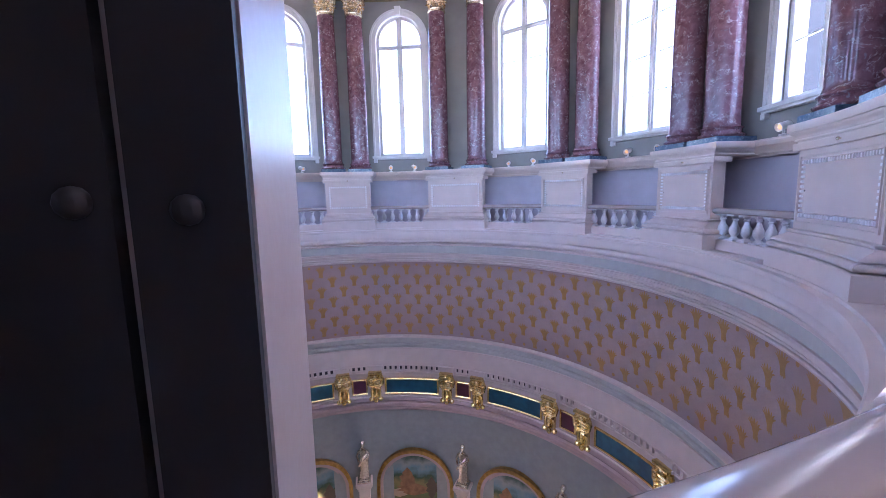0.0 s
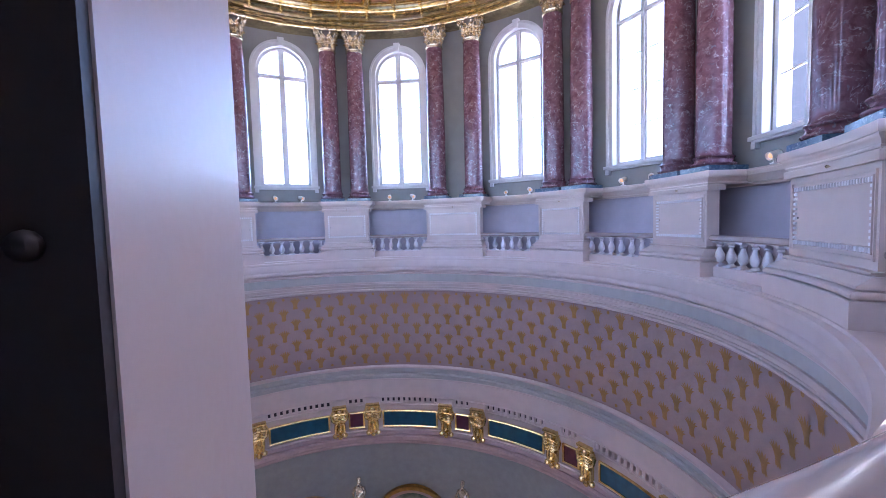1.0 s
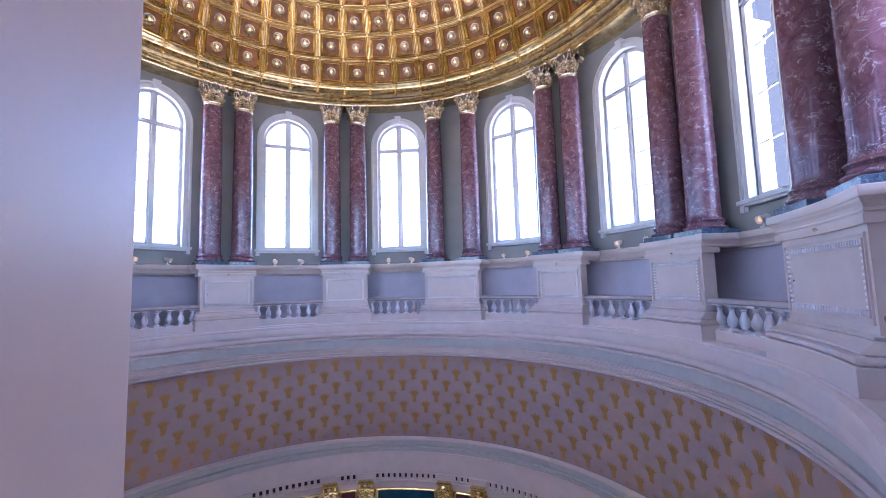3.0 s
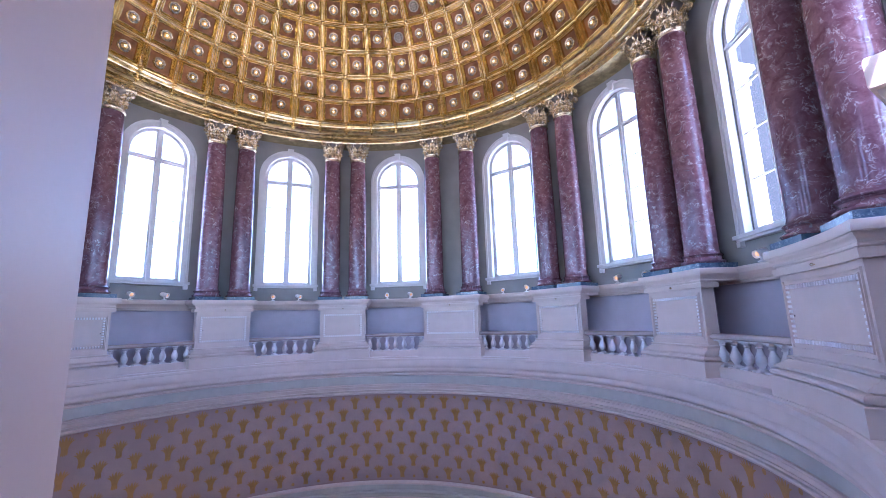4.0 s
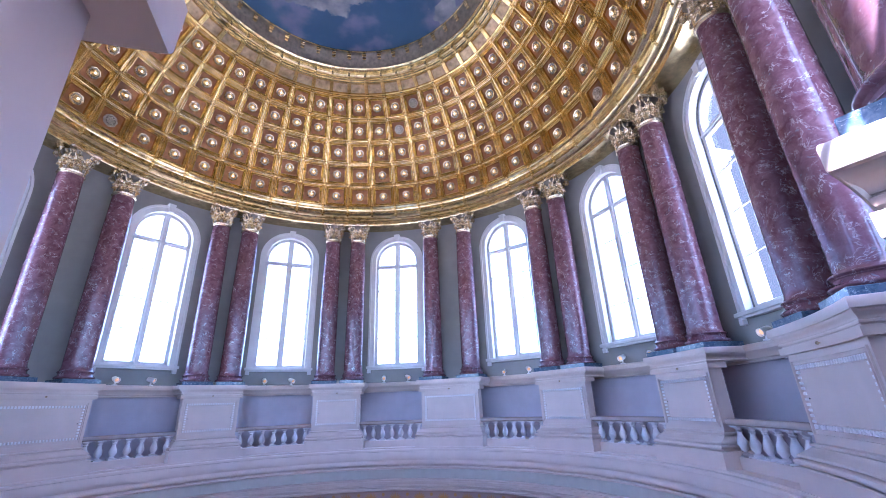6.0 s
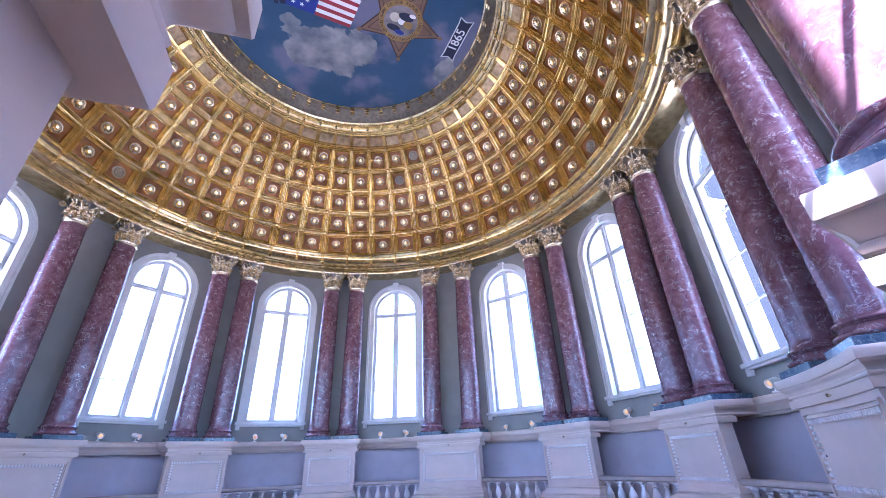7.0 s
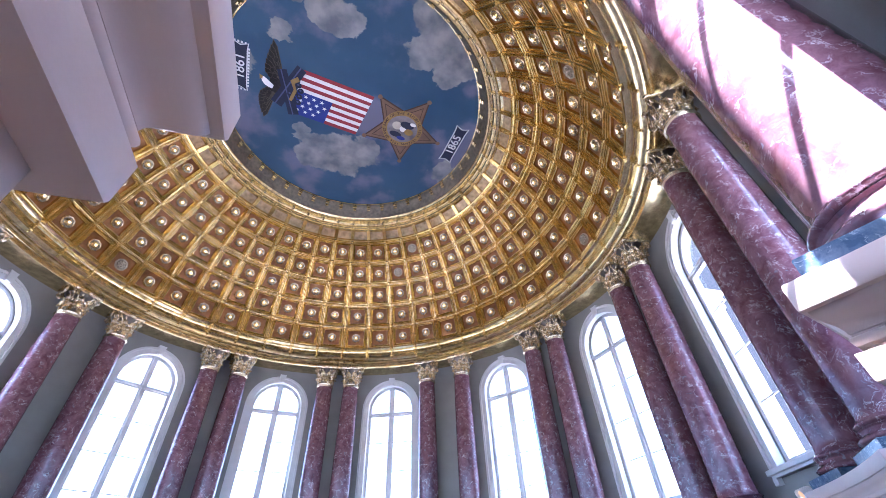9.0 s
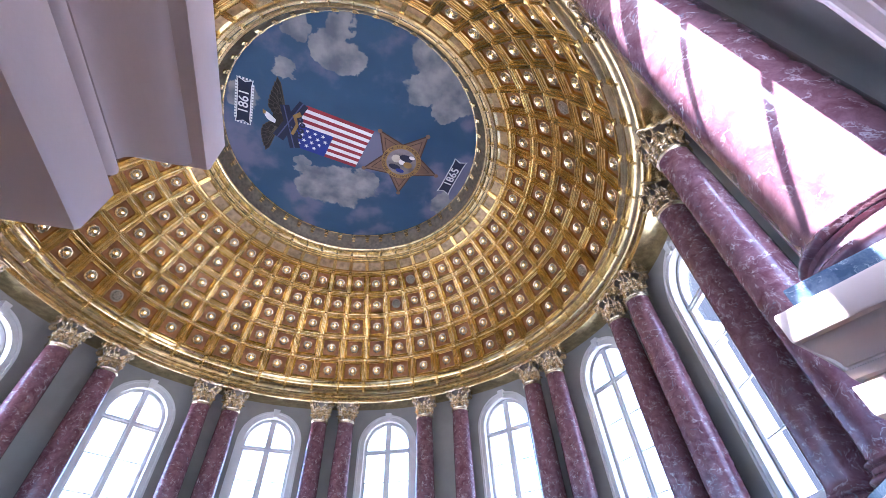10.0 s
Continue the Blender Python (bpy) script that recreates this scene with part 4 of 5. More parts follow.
# ---- columns ----
def leaf(name, z, r, ang, h, w, th, bell):
    """A curling leaf with toothed edges and raised veins."""
    bm = bmesh.new()
    rows, n = [], 12
    for s in range(n + 1):
        t = s / n
        out = 0.02 + 0.03 * t + 0.30 * max(0, t - 0.5) ** 1.6
        zz = z + h * (t if t < 0.84 else 0.84 - (t - 0.84) * 1.1)
        half = w * (0.78 + 0.30 * math.sin(math.pi * t * 1.05)) * (1 - 0.6 * max(0, t - 0.72) / 0.28) * (1.08 if s % 3 == 1 else 0.92 if s % 3 == 2 else 0.76)
        row = []
        for i in range(9):
            c = i / 4 - 1
            vein = 0.030 if i == 4 else (0.014 if i % 2 == 0 else -0.014)
            rr = r + out + vein - 0.02 * abs(c) + bell * t
            a = ang + c * half / rr
            row.append(bm.verts.new((rr * math.cos(a), rr * math.sin(a), zz - 0.03 * abs(c) * t)))
        rows.append(row)
    for a, b in zip(rows, rows[1:]):
        for k in range(8):
            bm.faces.new((a[k], a[k + 1], b[k + 1], b[k]))
    ext = bmesh.ops.extrude_face_region(bm, geom=bm.faces[:])
    for v in ext["geom"]:
        if isinstance(v, bmesh.types.BMVert):
            v.co -= Vector((v.co.x, v.co.y, 0)).normalized() * 0.015
    return bm


def column():
    th = empty("column", "polished red marble column with a gilt leafy capital", "column", "columns in pairs round the drum")
    part("plinth", box(bmesh.new(), -0.58, 0.58, -0.58, 0.58, 0, 0.15, 0.012), BLUE_MARBLE, th, "dark blue marble plinth")
    tor = lambda r0, r1, z0, z1, n=7: [(r0 + (r1 - r0) * math.sin(math.pi * i / n), z0 + (z1 - z0) * i / n) for i in range(n + 1)]
    part("base", lathe(bmesh.new(), tor(0.53, 0.59, 0.15, 0.27) + [(0.52, 0.28), (0.50, 0.31), (0.495, 0.34), (0.51, 0.36)] + tor(0.50, 0.535, 0.37, 0.44) + [(0.49, 0.45), (0.48, 0.47)], 48), RED_MARBLE, th, smooth=True)
    part("shaft", lathe(bmesh.new(), [(0.475, 0.47), (0.455, 0.53), (0.448, 0.6), (0.448, 2.6), (0.44, 4.2), (0.42, 6.0), (0.39, 7.36), (0.388, 7.44)], 64), RED_MARBLE, th, smooth=True)
    part("necking", lathe(bmesh.new(), [(0.39, 7.42)] + tor(0.395, 0.435, 7.43, 7.50) + [(0.40, 7.51), (0.415, 7.56), (0.395, 7.58)], 40), SILVER, th, smooth=True)
    # bell coloured dark so the gaps between the leaves look shaded
    part("bell", lathe(bmesh.new(), [(0.385, 7.58), (0.385, 8.0), (0.42, 8.2), (0.50, 8.36)], 32), CREVICE, th, smooth=True)
    for k in range(8):
        part("leaf", leaf("leaf", 7.58, 0.375, math.pi / 4 * k, 0.42, 0.162, th, 0.0), SILVER, th, smooth=True)
    for k in range(8):
        part("leaf", leaf("leaf", 7.72, 0.375, math.pi / 4 * (k + 0.5), 0.58, 0.162, th, 0.03), SILVER, th, smooth=True)
    for k in range(4):
        q = math.pi / 4 + math.pi / 2 * k
        d = Vector((math.cos(q), math.sin(q), 0))
        for s in (-1, 1):
            sd2 = Vector((-d.y, d.x, 0)) * (0.045 * s)
            pts, rad = [d * 0.40 + sd2 * 3.0 + Vector((0, 0, 8.0)), d * 0.48 + sd2 * 1.6 + Vector((0, 0, 8.2))], [0.02, 0.028]
            for i in range(15):
                f2 = i / 14
                rr = 0.105 * (1 - 0.75 * f2)
                a2 = math.pi * 0.75 - 2.9 * math.pi * f2
                pts.append(d * (0.60 + rr * math.cos(a2)) + sd2 + Vector((0, 0, 8.25 + rr * math.sin(a2))))
                rad.append(0.03 * (1 - 0.4 * f2))
            part("volute", tube(bmesh.new(), pts, rad, 6), SILVER, th, smooth=True)
        q2 = math.pi / 2 * k
        fl = ball(bmesh.new(), 0.56 * math.cos(q2), 0.56 * math.sin(q2), 8.40, 0.09, 0.09, 0.09, 8)
        for i in range(6):
            ball(fl, 0.57 * math.cos(q2) + 0.07 * math.cos(math.pi / 3 * i) * -math.sin(q2), 0.57 * math.sin(q2) + 0.07 * math.cos(math.pi / 3 * i) * math.cos(q2), 8.40 + 0.07 * math.sin(math.pi / 3 * i), 0.04, 0.04, 0.04, 6)
        part("flower", fl, SILVER, th, smooth=True)
        h1, h2 = q2 - math.pi / 8, q2 + math.pi / 8
        for hh in (h1, h2):
            part("scroll", tube(bmesh.new(), [(0.42 * math.cos(hh), 0.42 * math.sin(hh), 8.02), (0.47 * math.cos(hh), 0.47 * math.sin(hh), 8.2), (0.53 * math.cos(hh), 0.53 * math.sin(hh), 8.30), (0.57 * math.cos(hh), 0.57 * math.sin(hh), 8.26), (0.55 * math.cos(hh), 0.55 * math.sin(hh), 8.21)], [0.03, 0.035, 0.04, 0.035, 0.025], 6), SILVER, th, smooth=True)
    # abacus with hollow sides
    bm = bmesh.new()
    rows = []
    for z, k in ((8.36, 0.94), (8.41, 0.97), (8.42, 1.0), (8.485, 1.0)):
        row = []
        for c in range(4):
            a = Vector((math.cos(math.pi / 4 + math.pi / 2 * c), math.sin(math.pi / 4 + math.pi / 2 * c))) * 0.80
            b = Vector((math.cos(math.pi * 3 / 4 + math.pi / 2 * c), math.sin(math.pi * 3 / 4 + math.pi / 2 * c))) * 0.80
            for i in range(8):
                f2 = 0.05 + 0.9 * i / 7
                p = a.lerp(b, f2)
                p *= 1 - 0.16 * math.sin(math.pi * f2)
                row.append(bm.verts.new((p.x * k, p.y * k, z)))
        rows.append(row)
    for a, b in zip(rows, rows[1:]):
        for i in range(32):
            bm.faces.new((a[i], a[(i + 1) % 32], b[(i + 1) % 32], b[i]))
    bm.faces.new(rows[0])
    bm.faces.new(rows[-1])
    part("abacus", bm, SILVER, th)
    return th


first = None
for i, a in enumerate(PIERS):
    d = 5.1 if i % 3 == 0 else 3.55
    for s in (-1, 1):
        m = turn(a + s * d) @ pose(0, 10.86, 2.855)
        if first is None:
            first = column()
            first.matrix_basis = m
        else:
            copy_thing(first, m)


# ---- balustrades ----
BAL = [(0.0, 0.0), (0.104, 0.0), (0.104, 0.02), (0.088, 0.04), (0.06, 0.06), (0.056, 0.08), (0.088, 0.12), (0.12, 0.18), (0.124, 0.23), (0.112, 0.3), (0.076, 0.38), (0.052, 0.46), (0.049, 0.49), (0.076, 0.5), (0.08, 0.52), (0.06, 0.54), (0.064, 0.56), (0.092, 0.58), (0.096, 0.6), (0.096, 0.61), (0.0, 0.61)]
bal_mesh = None


def balustrade(mid, h):
    global bal_mesh
    th = empty("balustrade", "white painted balustrade with turned balusters between piers", "balustrade", "balustrades of the gallery")
    v, f = swept([(10.36, -0.05), (10.74, -0.05), (10.74, 0.28), (10.37, 0.28), (10.36, 0.26)], -h, h, 8)
    mesh("plinth", v, f, CREAM, th)
    prof = [(10.45, 0.95), (10.65, 0.95), (10.65, 0.965), (10.69, 0.97), (10.715, 0.985), (10.72, 1.008), (10.70, 1.024), (10.685, 1.028), (10.68, 1.045), (10.665, 1.075), (10.635, 1.097), (10.60, 1.110), (10.56, 1.115), (10.51, 1.114), (10.465, 1.106), (10.43, 1.090), (10.405, 1.068), (10.393, 1.042), (10.39, 1.015), (10.40, 0.99), (10.43, 0.97), (10.45, 0.965)]
    v, f = swept(prof, -h, h, 12)
    mesh("handrail", v, f, RAIL, th, smooth=True)
    n = 7
    for i in range(n):
        a = -h + 2 * h * (i + 0.5) / n
        if bal_mesh is None:
            bm = bmesh.new()
            lathe(bm, BAL, 16, (0, 0, 0.31))
            box(bm, -0.14, 0.14, -0.14, 0.14, 0.27, 0.32)
            box(bm, -0.13, 0.13, -0.13, 0.13, 0.915, 0.952)
            b = part("baluster", bm, BALUSTER, th, smooth=True)
            bal_mesh = b.data
        else:
            b = new("baluster", bal_mesh)
            b.parent = th
        b.matrix_basis = pose(10.56 * math.sin(radians(a)), 10.56 * math.cos(radians(a)), 0, 0, 0, -a)
    return th


for i, a in enumerate(PIERS):
    b = PIERS[(i + 1) % 12] + (360 if i == 11 else 0)
    ha, hb = (7.76 if i % 3 == 0 else 6.03), (7.76 if (i + 1) % 3 == 0 else 6.03)
    mid, h = (a + ha + b - hb) / 2, (b - hb - a - ha) / 2
    balustrade(mid, h).matrix_basis = turn(mid)


# ---- windows ----
def arch_band(h0, h1, z0, y0, y1, spring, n=20):
    """A band between two arch outlines, from y0 to y1 deep."""
    bm = bmesh.new()
    pts = [[(-h, z0)] + [(h * math.cos(math.pi * (1 - i / n)), spring + h * math.sin(math.pi * (1 - i / n))) for i in range(n + 1)] + [(h, z0)] for h in (h0, h1)]
    k = len(pts[0])
    vs = [[[bm.verts.new((x, y, z)) for x, z in p] for p in pts] for y in (y0, y1)]
    for i in range(k - 1):
        for y in (0, 1):
            bm.faces.new((vs[y][0][i], vs[y][0][i + 1], vs[y][1][i + 1], vs[y][1][i]))
        for h in (0, 1):
            bm.faces.new((vs[0][h][i], vs[0][h][i + 1], vs[1][h][i + 1], vs[1][h][i]))
    for i in (0, k - 1):
        bm.faces.new((vs[0][0][i], vs[0][1][i], vs[1][1][i], vs[1][0][i]))
    return bm


def window():
    th = empty("window_1", "tall arched window with pale painted frame", "window", "windows of the drum", "structure")
    part("architrave", arch_band(1.20, 1.42, SILL, 11.40, 11.60, SPRING), TRIM, th)
    part("architrave_edge", arch_band(1.40, 1.50, SILL, 11.35, 11.60, SPRING), TRIM, th)
    part("architrave_bead", arch_band(1.185, 1.215, SILL, 11.38, 11.60, SPRING), TRIM, th)
    part("frame", arch_band(1.06, 1.205, SILL + 0.02, 11.66, 11.80, SPRING), TRIM, th)
    part("bottom_rail", box(bmesh.new(), -1.2, 1.2, 11.66, 11.80, SILL, SILL + 0.14, 0.01), TRIM, th)
    bm = bmesh.new()
    box(bm, -0.14, 0.14, 11.66, 11.80, SILL, SPRING + 1.15, 0.01)
    box(bm, -0.06, 0.06, 11.61, 11.67, SILL, SPRING + 1.15)
    part("mullion", bm, TRIM, th)
    bm = bmesh.new()
    box(bm, -1.2, 1.2, 11.66, 11.80, 9.07, 9.28, 0.01)
    box(bm, -1.2, 1.2, 11.61, 11.67, 9.15, 9.24, 0.01)
    part("transom", bm, TRIM, th)
    z0, z1 = SILL + 0.14, 9.10
    for s in (-1, 1):
        for k in range(4):
            za, zb = z0 + (z1 - z0) * k / 4, z0 + (z1 - z0) * (k + 1) / 4
            if k:
                part("glazing_bar", box(bmesh.new(), s * 0.08 if s > 0 else -1.09, 1.09 if s > 0 else -0.08, 11.70, 11.75, za - 0.022, za + 0.022), TRIM, th)
            p = part("pane", box(bmesh.new(), 0.08 if s > 0 else -1.09, 1.09 if s > 0 else -0.08, 11.722, 11.728, za, zb), GLASS, th)
            p.visible_shadow = False
        bm = bmesh.new()
        arc = [(s * 0.08, 9.26), (s * 1.09, 9.26)] + [(s * 1.09 * math.cos(math.pi / 2 * i / 10), SPRING + 1.09 * math.sin(math.pi / 2 * i / 10)) for i in range(10)] + [(s * 0.08, SPRING + 1.085)]
        lo = [bm.verts.new((x, 11.722, z)) for x, z in arc]
        hi = [bm.verts.new((x, 11.728, z)) for x, z in arc]
        bm.faces.new(lo)
        bm.faces.new(hi)
        for i in range(len(arc)):
            j = (i + 1) % len(arc)
            bm.faces.new((lo[i], lo[j], hi[j], hi[i]))
        p = part("pane", bm, GLASS, th)
        p.visible_shadow = False
    bm = bmesh.new()
    box(bm, -1.56, 1.56, 11.26, 11.60, SILL - 0.13, SILL - 0.01, 0.02)
    box(bm, -1.50, 1.50, 11.33, 11.60, SILL - 0.19, SILL - 0.13)
    for s in (-1, 1):
        box(bm, s * 1.42 - 0.09, s * 1.42 + 0.09, 11.32, 11.60, SILL - 0.34, SILL - 0.19, 0.01)
    part("sill", bm, TRIM, th)
    bm = bmesh.new()
    box(bm, -0.12, 0.12, 11.30, 11.60, SPRING + 1.20, SPRING + 1.60)
    for vv in bm.verts:
        vv.co.x *= 1.3 if vv.co.z > SPRING + 1.4 else 0.85
    part("keystone", bm, TRIM, th)
    return th


first = None
for i, a in enumerate(WINDOWS):
    if first is None:
        first = window()
        first.matrix_basis = turn(a)
    else:
        copy_thing(first, turn(a))


# ---- ledge spotlights ----
def spotlight():
    th = empty("ledge_spotlight", "small white spotlight standing on the ledge", "spotlight", "spotlights below the windows")
    part("foot", lathe(bmesh.new(), [(0.06, 0), (0.06, 0.02), (0.02, 0.03), (0.02, 0.10), (0, 0.10)], 14), WHITE, th)
    bm = lathe(bmesh.new(), [(0.0, -0.10), (0.045, -0.10), (0.06, -0.06), (0.065, 0.08), (0.07, 0.10), (0.062, 0.10), (0.055, 0.06), (0.0, 0.06)], 18)
    bmesh.ops.transform(bm, matrix=pose(0, 0, 0.15, 108, 0, 25), verts=bm.verts)
    part("housing", bm, WHITE, th, smooth=True)
    bm = lathe(bmesh.new(), [(0.0, 0.062), (0.044, 0.062), (0.038, 0.075), (0.022, 0.084), (0.0, 0.086)], 16)
    bmesh.ops.transform(bm, matrix=pose(0, 0, 0.15, 108, 0, 25), verts=bm.verts)
    part("lens", bm, SPOT, th, "warm lit lens", smooth=True)
    return th


first = None
for c in WINDOWS:
    if c == 135:
        continue                      # none under the window behind the camera
    for s in (-3.1, 3.1):
        m = turn(c + s) @ pose(0, 11.34, 2.875) @ pose(0, 0, 0, 0, 0, 18 * s / 3.1) @ Matrix.Scale(1.25, 4)
        if first is None:
            first = spotlight()
            first.matrix_basis = m
        else:
            copy_thing(first, m)


# ---- outside the windows ----
def outer_pillar():
    th = empty("outer_pillar", "pale stone pillar standing outside the windows", "pillar", "pillars outside the drum")
    bm = bmesh.new()
    box(bm, -0.38, 0.38, -0.38, 0.38, -6.6, 10.1, 0.03)
    part("shaft", bm, OUTSIDE, th)
    bm = bmesh.new()
    for z, o in ((10.1, 0.05), (10.3, 0.0), (10.5, 0.10), (10.68, 0.18)):
        box(bm, -0.38 - o, 0.38 + o, -0.38 - o, 0.38 + o, z, z + 0.19, 0.02)
    part("capital", bm, OUTSIDE, th)
    return th


first = None
for a in (54.3, 69.3, 84.3, 99.3):
    m = turn(a) @ pose(0, 15.2, 0)
    if first is None:
        first = outer_pillar()
        first.matrix_basis = m
    else:
        copy_thing(first, m)
v, f = swept([(12.25, -6.3), (900, -40.0), (900, -40.5), (12.25, -6.6)], 0, 360, 64)
tagged(mesh("terrace", v, f, TERRACE), "pale roofs and ground outside the drum", "", "", "structure")


# glowing sheet added east of the drum, standing in for hazy blue sky
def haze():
    m = glowing("glowing_sky_sheet", (0.58, 0.66, 0.9), 0.042)
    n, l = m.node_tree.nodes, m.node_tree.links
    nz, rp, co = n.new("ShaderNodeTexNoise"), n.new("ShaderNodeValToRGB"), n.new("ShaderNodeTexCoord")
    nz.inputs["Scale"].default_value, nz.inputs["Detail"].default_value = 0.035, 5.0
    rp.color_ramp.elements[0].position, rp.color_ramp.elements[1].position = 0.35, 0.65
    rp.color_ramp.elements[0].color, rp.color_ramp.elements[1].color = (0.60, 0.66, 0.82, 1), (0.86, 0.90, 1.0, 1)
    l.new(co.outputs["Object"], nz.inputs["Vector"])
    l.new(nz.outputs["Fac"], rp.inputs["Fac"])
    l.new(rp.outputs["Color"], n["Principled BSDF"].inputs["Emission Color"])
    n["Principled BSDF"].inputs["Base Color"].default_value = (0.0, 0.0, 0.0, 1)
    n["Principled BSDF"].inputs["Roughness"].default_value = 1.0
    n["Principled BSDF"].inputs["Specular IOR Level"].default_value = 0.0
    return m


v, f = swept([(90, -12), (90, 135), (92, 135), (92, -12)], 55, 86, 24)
tagged(mesh("backdrop", v, f, haze()), "added glowing pale blue sheet standing in for sky outside the windows", "", "", "structure")


# ---- gilt wheat stencils of the frieze ----
def wheat_mesh():
    """One painted sheaf: pointed ears fanning over a tied waist, with a ragged foot."""
    half = [(0.0, -0.27), (0.03, -0.335), (0.055, -0.27), (0.09, -0.32), (0.105, -0.24), (0.088, -0.13), (0.12, 0.0), (0.17, 0.09), (0.275, 0.165), (0.20, 0.165),
            (0.155, 0.135), (0.22, 0.26), (0.15, 0.22), (0.108, 0.15), (0.13, 0.315), (0.078, 0.255), (0.055, 0.16), (0.03, 0.255)]
    line = half + [(0.0, 0.34)] + [(-x, z) for x, z in half[:0:-1]]
    vs = [Vector((x, 0.0, z)) for x, z in line]
    return [tuple(v) for v in vs], [tuple(t) for t in mathutils.geometry.tessellate_polygon([[Vector((v.x, v.z, 0.0)) for v in vs]])]


WV, WF = wheat_mesh()


def field_r(z):
    for (r0, z0), (r1, z1) in zip(FR, FR[1:]):
        if z1 <= z <= z0:
            t = (z - z0) / (z1 - z0)
            return r0 + (r1 - r0) * t, math.degrees(math.atan2(r1 - r0, z0 - z1))
    return FR[-1][0], 10


frieze = empty("frieze_ornament", "rows of gilt wheat sheaf stencils on the mauve frieze", "ornament", "", "")
wm = None
jv, jf = [], []
for row in range(7):
    z = -2.16 - 0.545 * row
    r, tip = field_r(z)
    for k in range(60):
        a = 6.0 * k + (3.0 if row % 2 else 0.0) + 3.1
        m = turn(a) @ Matrix.Translation((0, r - 0.012, z)) @ pose(0, 0, 0, tip, 0, 0)
        rel = (a + 180) % 360 - 180
        if -62 < rel < 96:
            if wm is None:
                ob = mesh("wheat_sheaf", WV, WF, WHEAT, frieze)
                wm = ob.data
            else:
                ob = new("wheat_sheaf", wm)
                ob.parent = frieze
            ob.matrix_basis = m
        else:
            b = len(jv)
            jv += [tuple(m @ Vector(p)) for p in WV]
            jf += [tuple(b + x for x in q) for q in WF]
tagged(mesh("far_wheat_sheaves", jv, jf, WHEAT), "gilt wheat sheaf stencils on the mauve frieze", "ornament", "", "stuff")
jv, jf = [], []
for z, off in ((-1.93, 3.1 + 3.0), (-5.66, 3.1 + 3.0)):
    r, tip = field_r(z)
    for k in range(60):
        m = turn(6.0 * k + off) @ Matrix.Translation((0, r - 0.012, z))
        b = len(jv)
        jv += [tuple(m @ Vector((0.07 * math.cos(math.pi / 4 * i), 0, 0.07 * math.sin(math.pi / 4 * i)))) for i in range(8)]
        jf.append(tuple(b + i for i in range(8)))
tagged(mesh("frieze_dots", jv, jf, WHEAT), "small gilt dots along the frieze edges", "ornament", "", "stuff")


# ---- band of brackets, panels and dentils ----
dent = None
band_owner = empty("dentil_course", "row of small cream dentil blocks with dark gaps", "moulding", "", "structure")
for k in range(240):
    if dent is None:
        v, f = arc_box(10.92, 11.11, -0.38, 0.38, -7.90, -7.65, 1)
        ob = mesh("dentil", v, f, CREAM, band_owner)
        dent = ob.data
    else:
        ob = new("dentil", dent)
        ob.parent = band_owner
    ob.matrix_basis = turn(1.5 * k + 0.75)
ring("dentil_lintel", [(10.92, -7.60), (10.92, -7.65), (11.12, -7.65), (11.12, -7.60)], CREAM, "thin cream strip over the dentils")
ring("dentil_ground", [(11.09, -7.60), (11.09, -7.96), (11.12, -7.96), (11.12, -7.60)], paint("dark_ground", (0.035, 0.022, 0.028), 0.7), "dark ground between the dentils")


def panel(half, z0, z1, mat, name, label, group):
    th = empty(name, label, "panel", group)
    v, f = arc_box(11.07, 11.11, -half, half, z0, z1, 8)
    mesh("field", v, f, mat, th)
    w = math.degrees(0.09 / 11.07)
    for nm, a0, a1, b0, b1 in (("rail", -half - w, half + w, z0 - 0.09, z0), ("rail", -half - w, half + w, z1, z1 + 0.09), ("stile", -half - w, -half, z0, z1), ("stile", half, half + w, z0, z1)):
        v, f = swept([(11.10, b0), (11.03, b0), (11.0, (b0 + b1) / 2 if nm == "rail" else b0), (11.03, b1), (11.10, b1)] if nm == "rail" else [(11.10, b0), (11.02, b0), (11.02, b1), (11.10, b1)], a0, a1, 8)
        mesh(nm, v, f, GOLD, th)
    return th


def bracket():
    """A gilt scrolled bracket, one solid."""
    bm = bmesh.new()
    box(bm, -0.36, 0.36, -0.42, 0.12, 0.0, 0.14, 0.03)
    ball(bm, 0, -0.30, -0.18, 0.17, 0.16, 0.20, 10)
    ball(bm, 0, -0.22, -0.55, 0.24, 0.20, 0.30, 10)
    for s in (-1, 1):
        ball(bm, s * 0.27, -0.20, -0.28, 0.16, 0.16, 0.22, 8)
        tube(bm, [(s * 0.30, -0.2, -0.1), (s * 0.40, -0.22, -0.35), (s * 0.34, -0.26, -0.62), (s * 0.16, -0.34, -0.72), (s * 0.05, -0.38, -0.60)], [0.08, 0.10, 0.10, 0.08, 0.06], 8)
        tube(bm, [(s * 0.18, -0.2, -0.8), (s * 0.22, -0.18, -1.1), (s * 0.20, -0.16, -1.38)], [0.09, 0.08, 0.09], 8)
        ball(bm, s * 0.26, -0.16, -1.52, 0.14, 0.14, 0.13, 8)
        ball(bm, s * 0.30, -0.2, -0.02, 0.10, 0.12, 0.10, 8)
    ball(bm, 0, -0.22, -1.0, 0.13, 0.14, 0.36, 8)
    ball(bm, 0, -0.2, -1.55, 0.14, 0.14, 0.16, 8)
    box(bm, -0.24, 0.24, -0.14, 0.14, -1.45, -0.1, 0.04)
    return bm


proto = {}
def put(key, build, m):
    if key not in proto:
        proto[key] = build()
        proto[key].matrix_basis = m
        return proto[key]
    return copy_thing(proto[key], m)


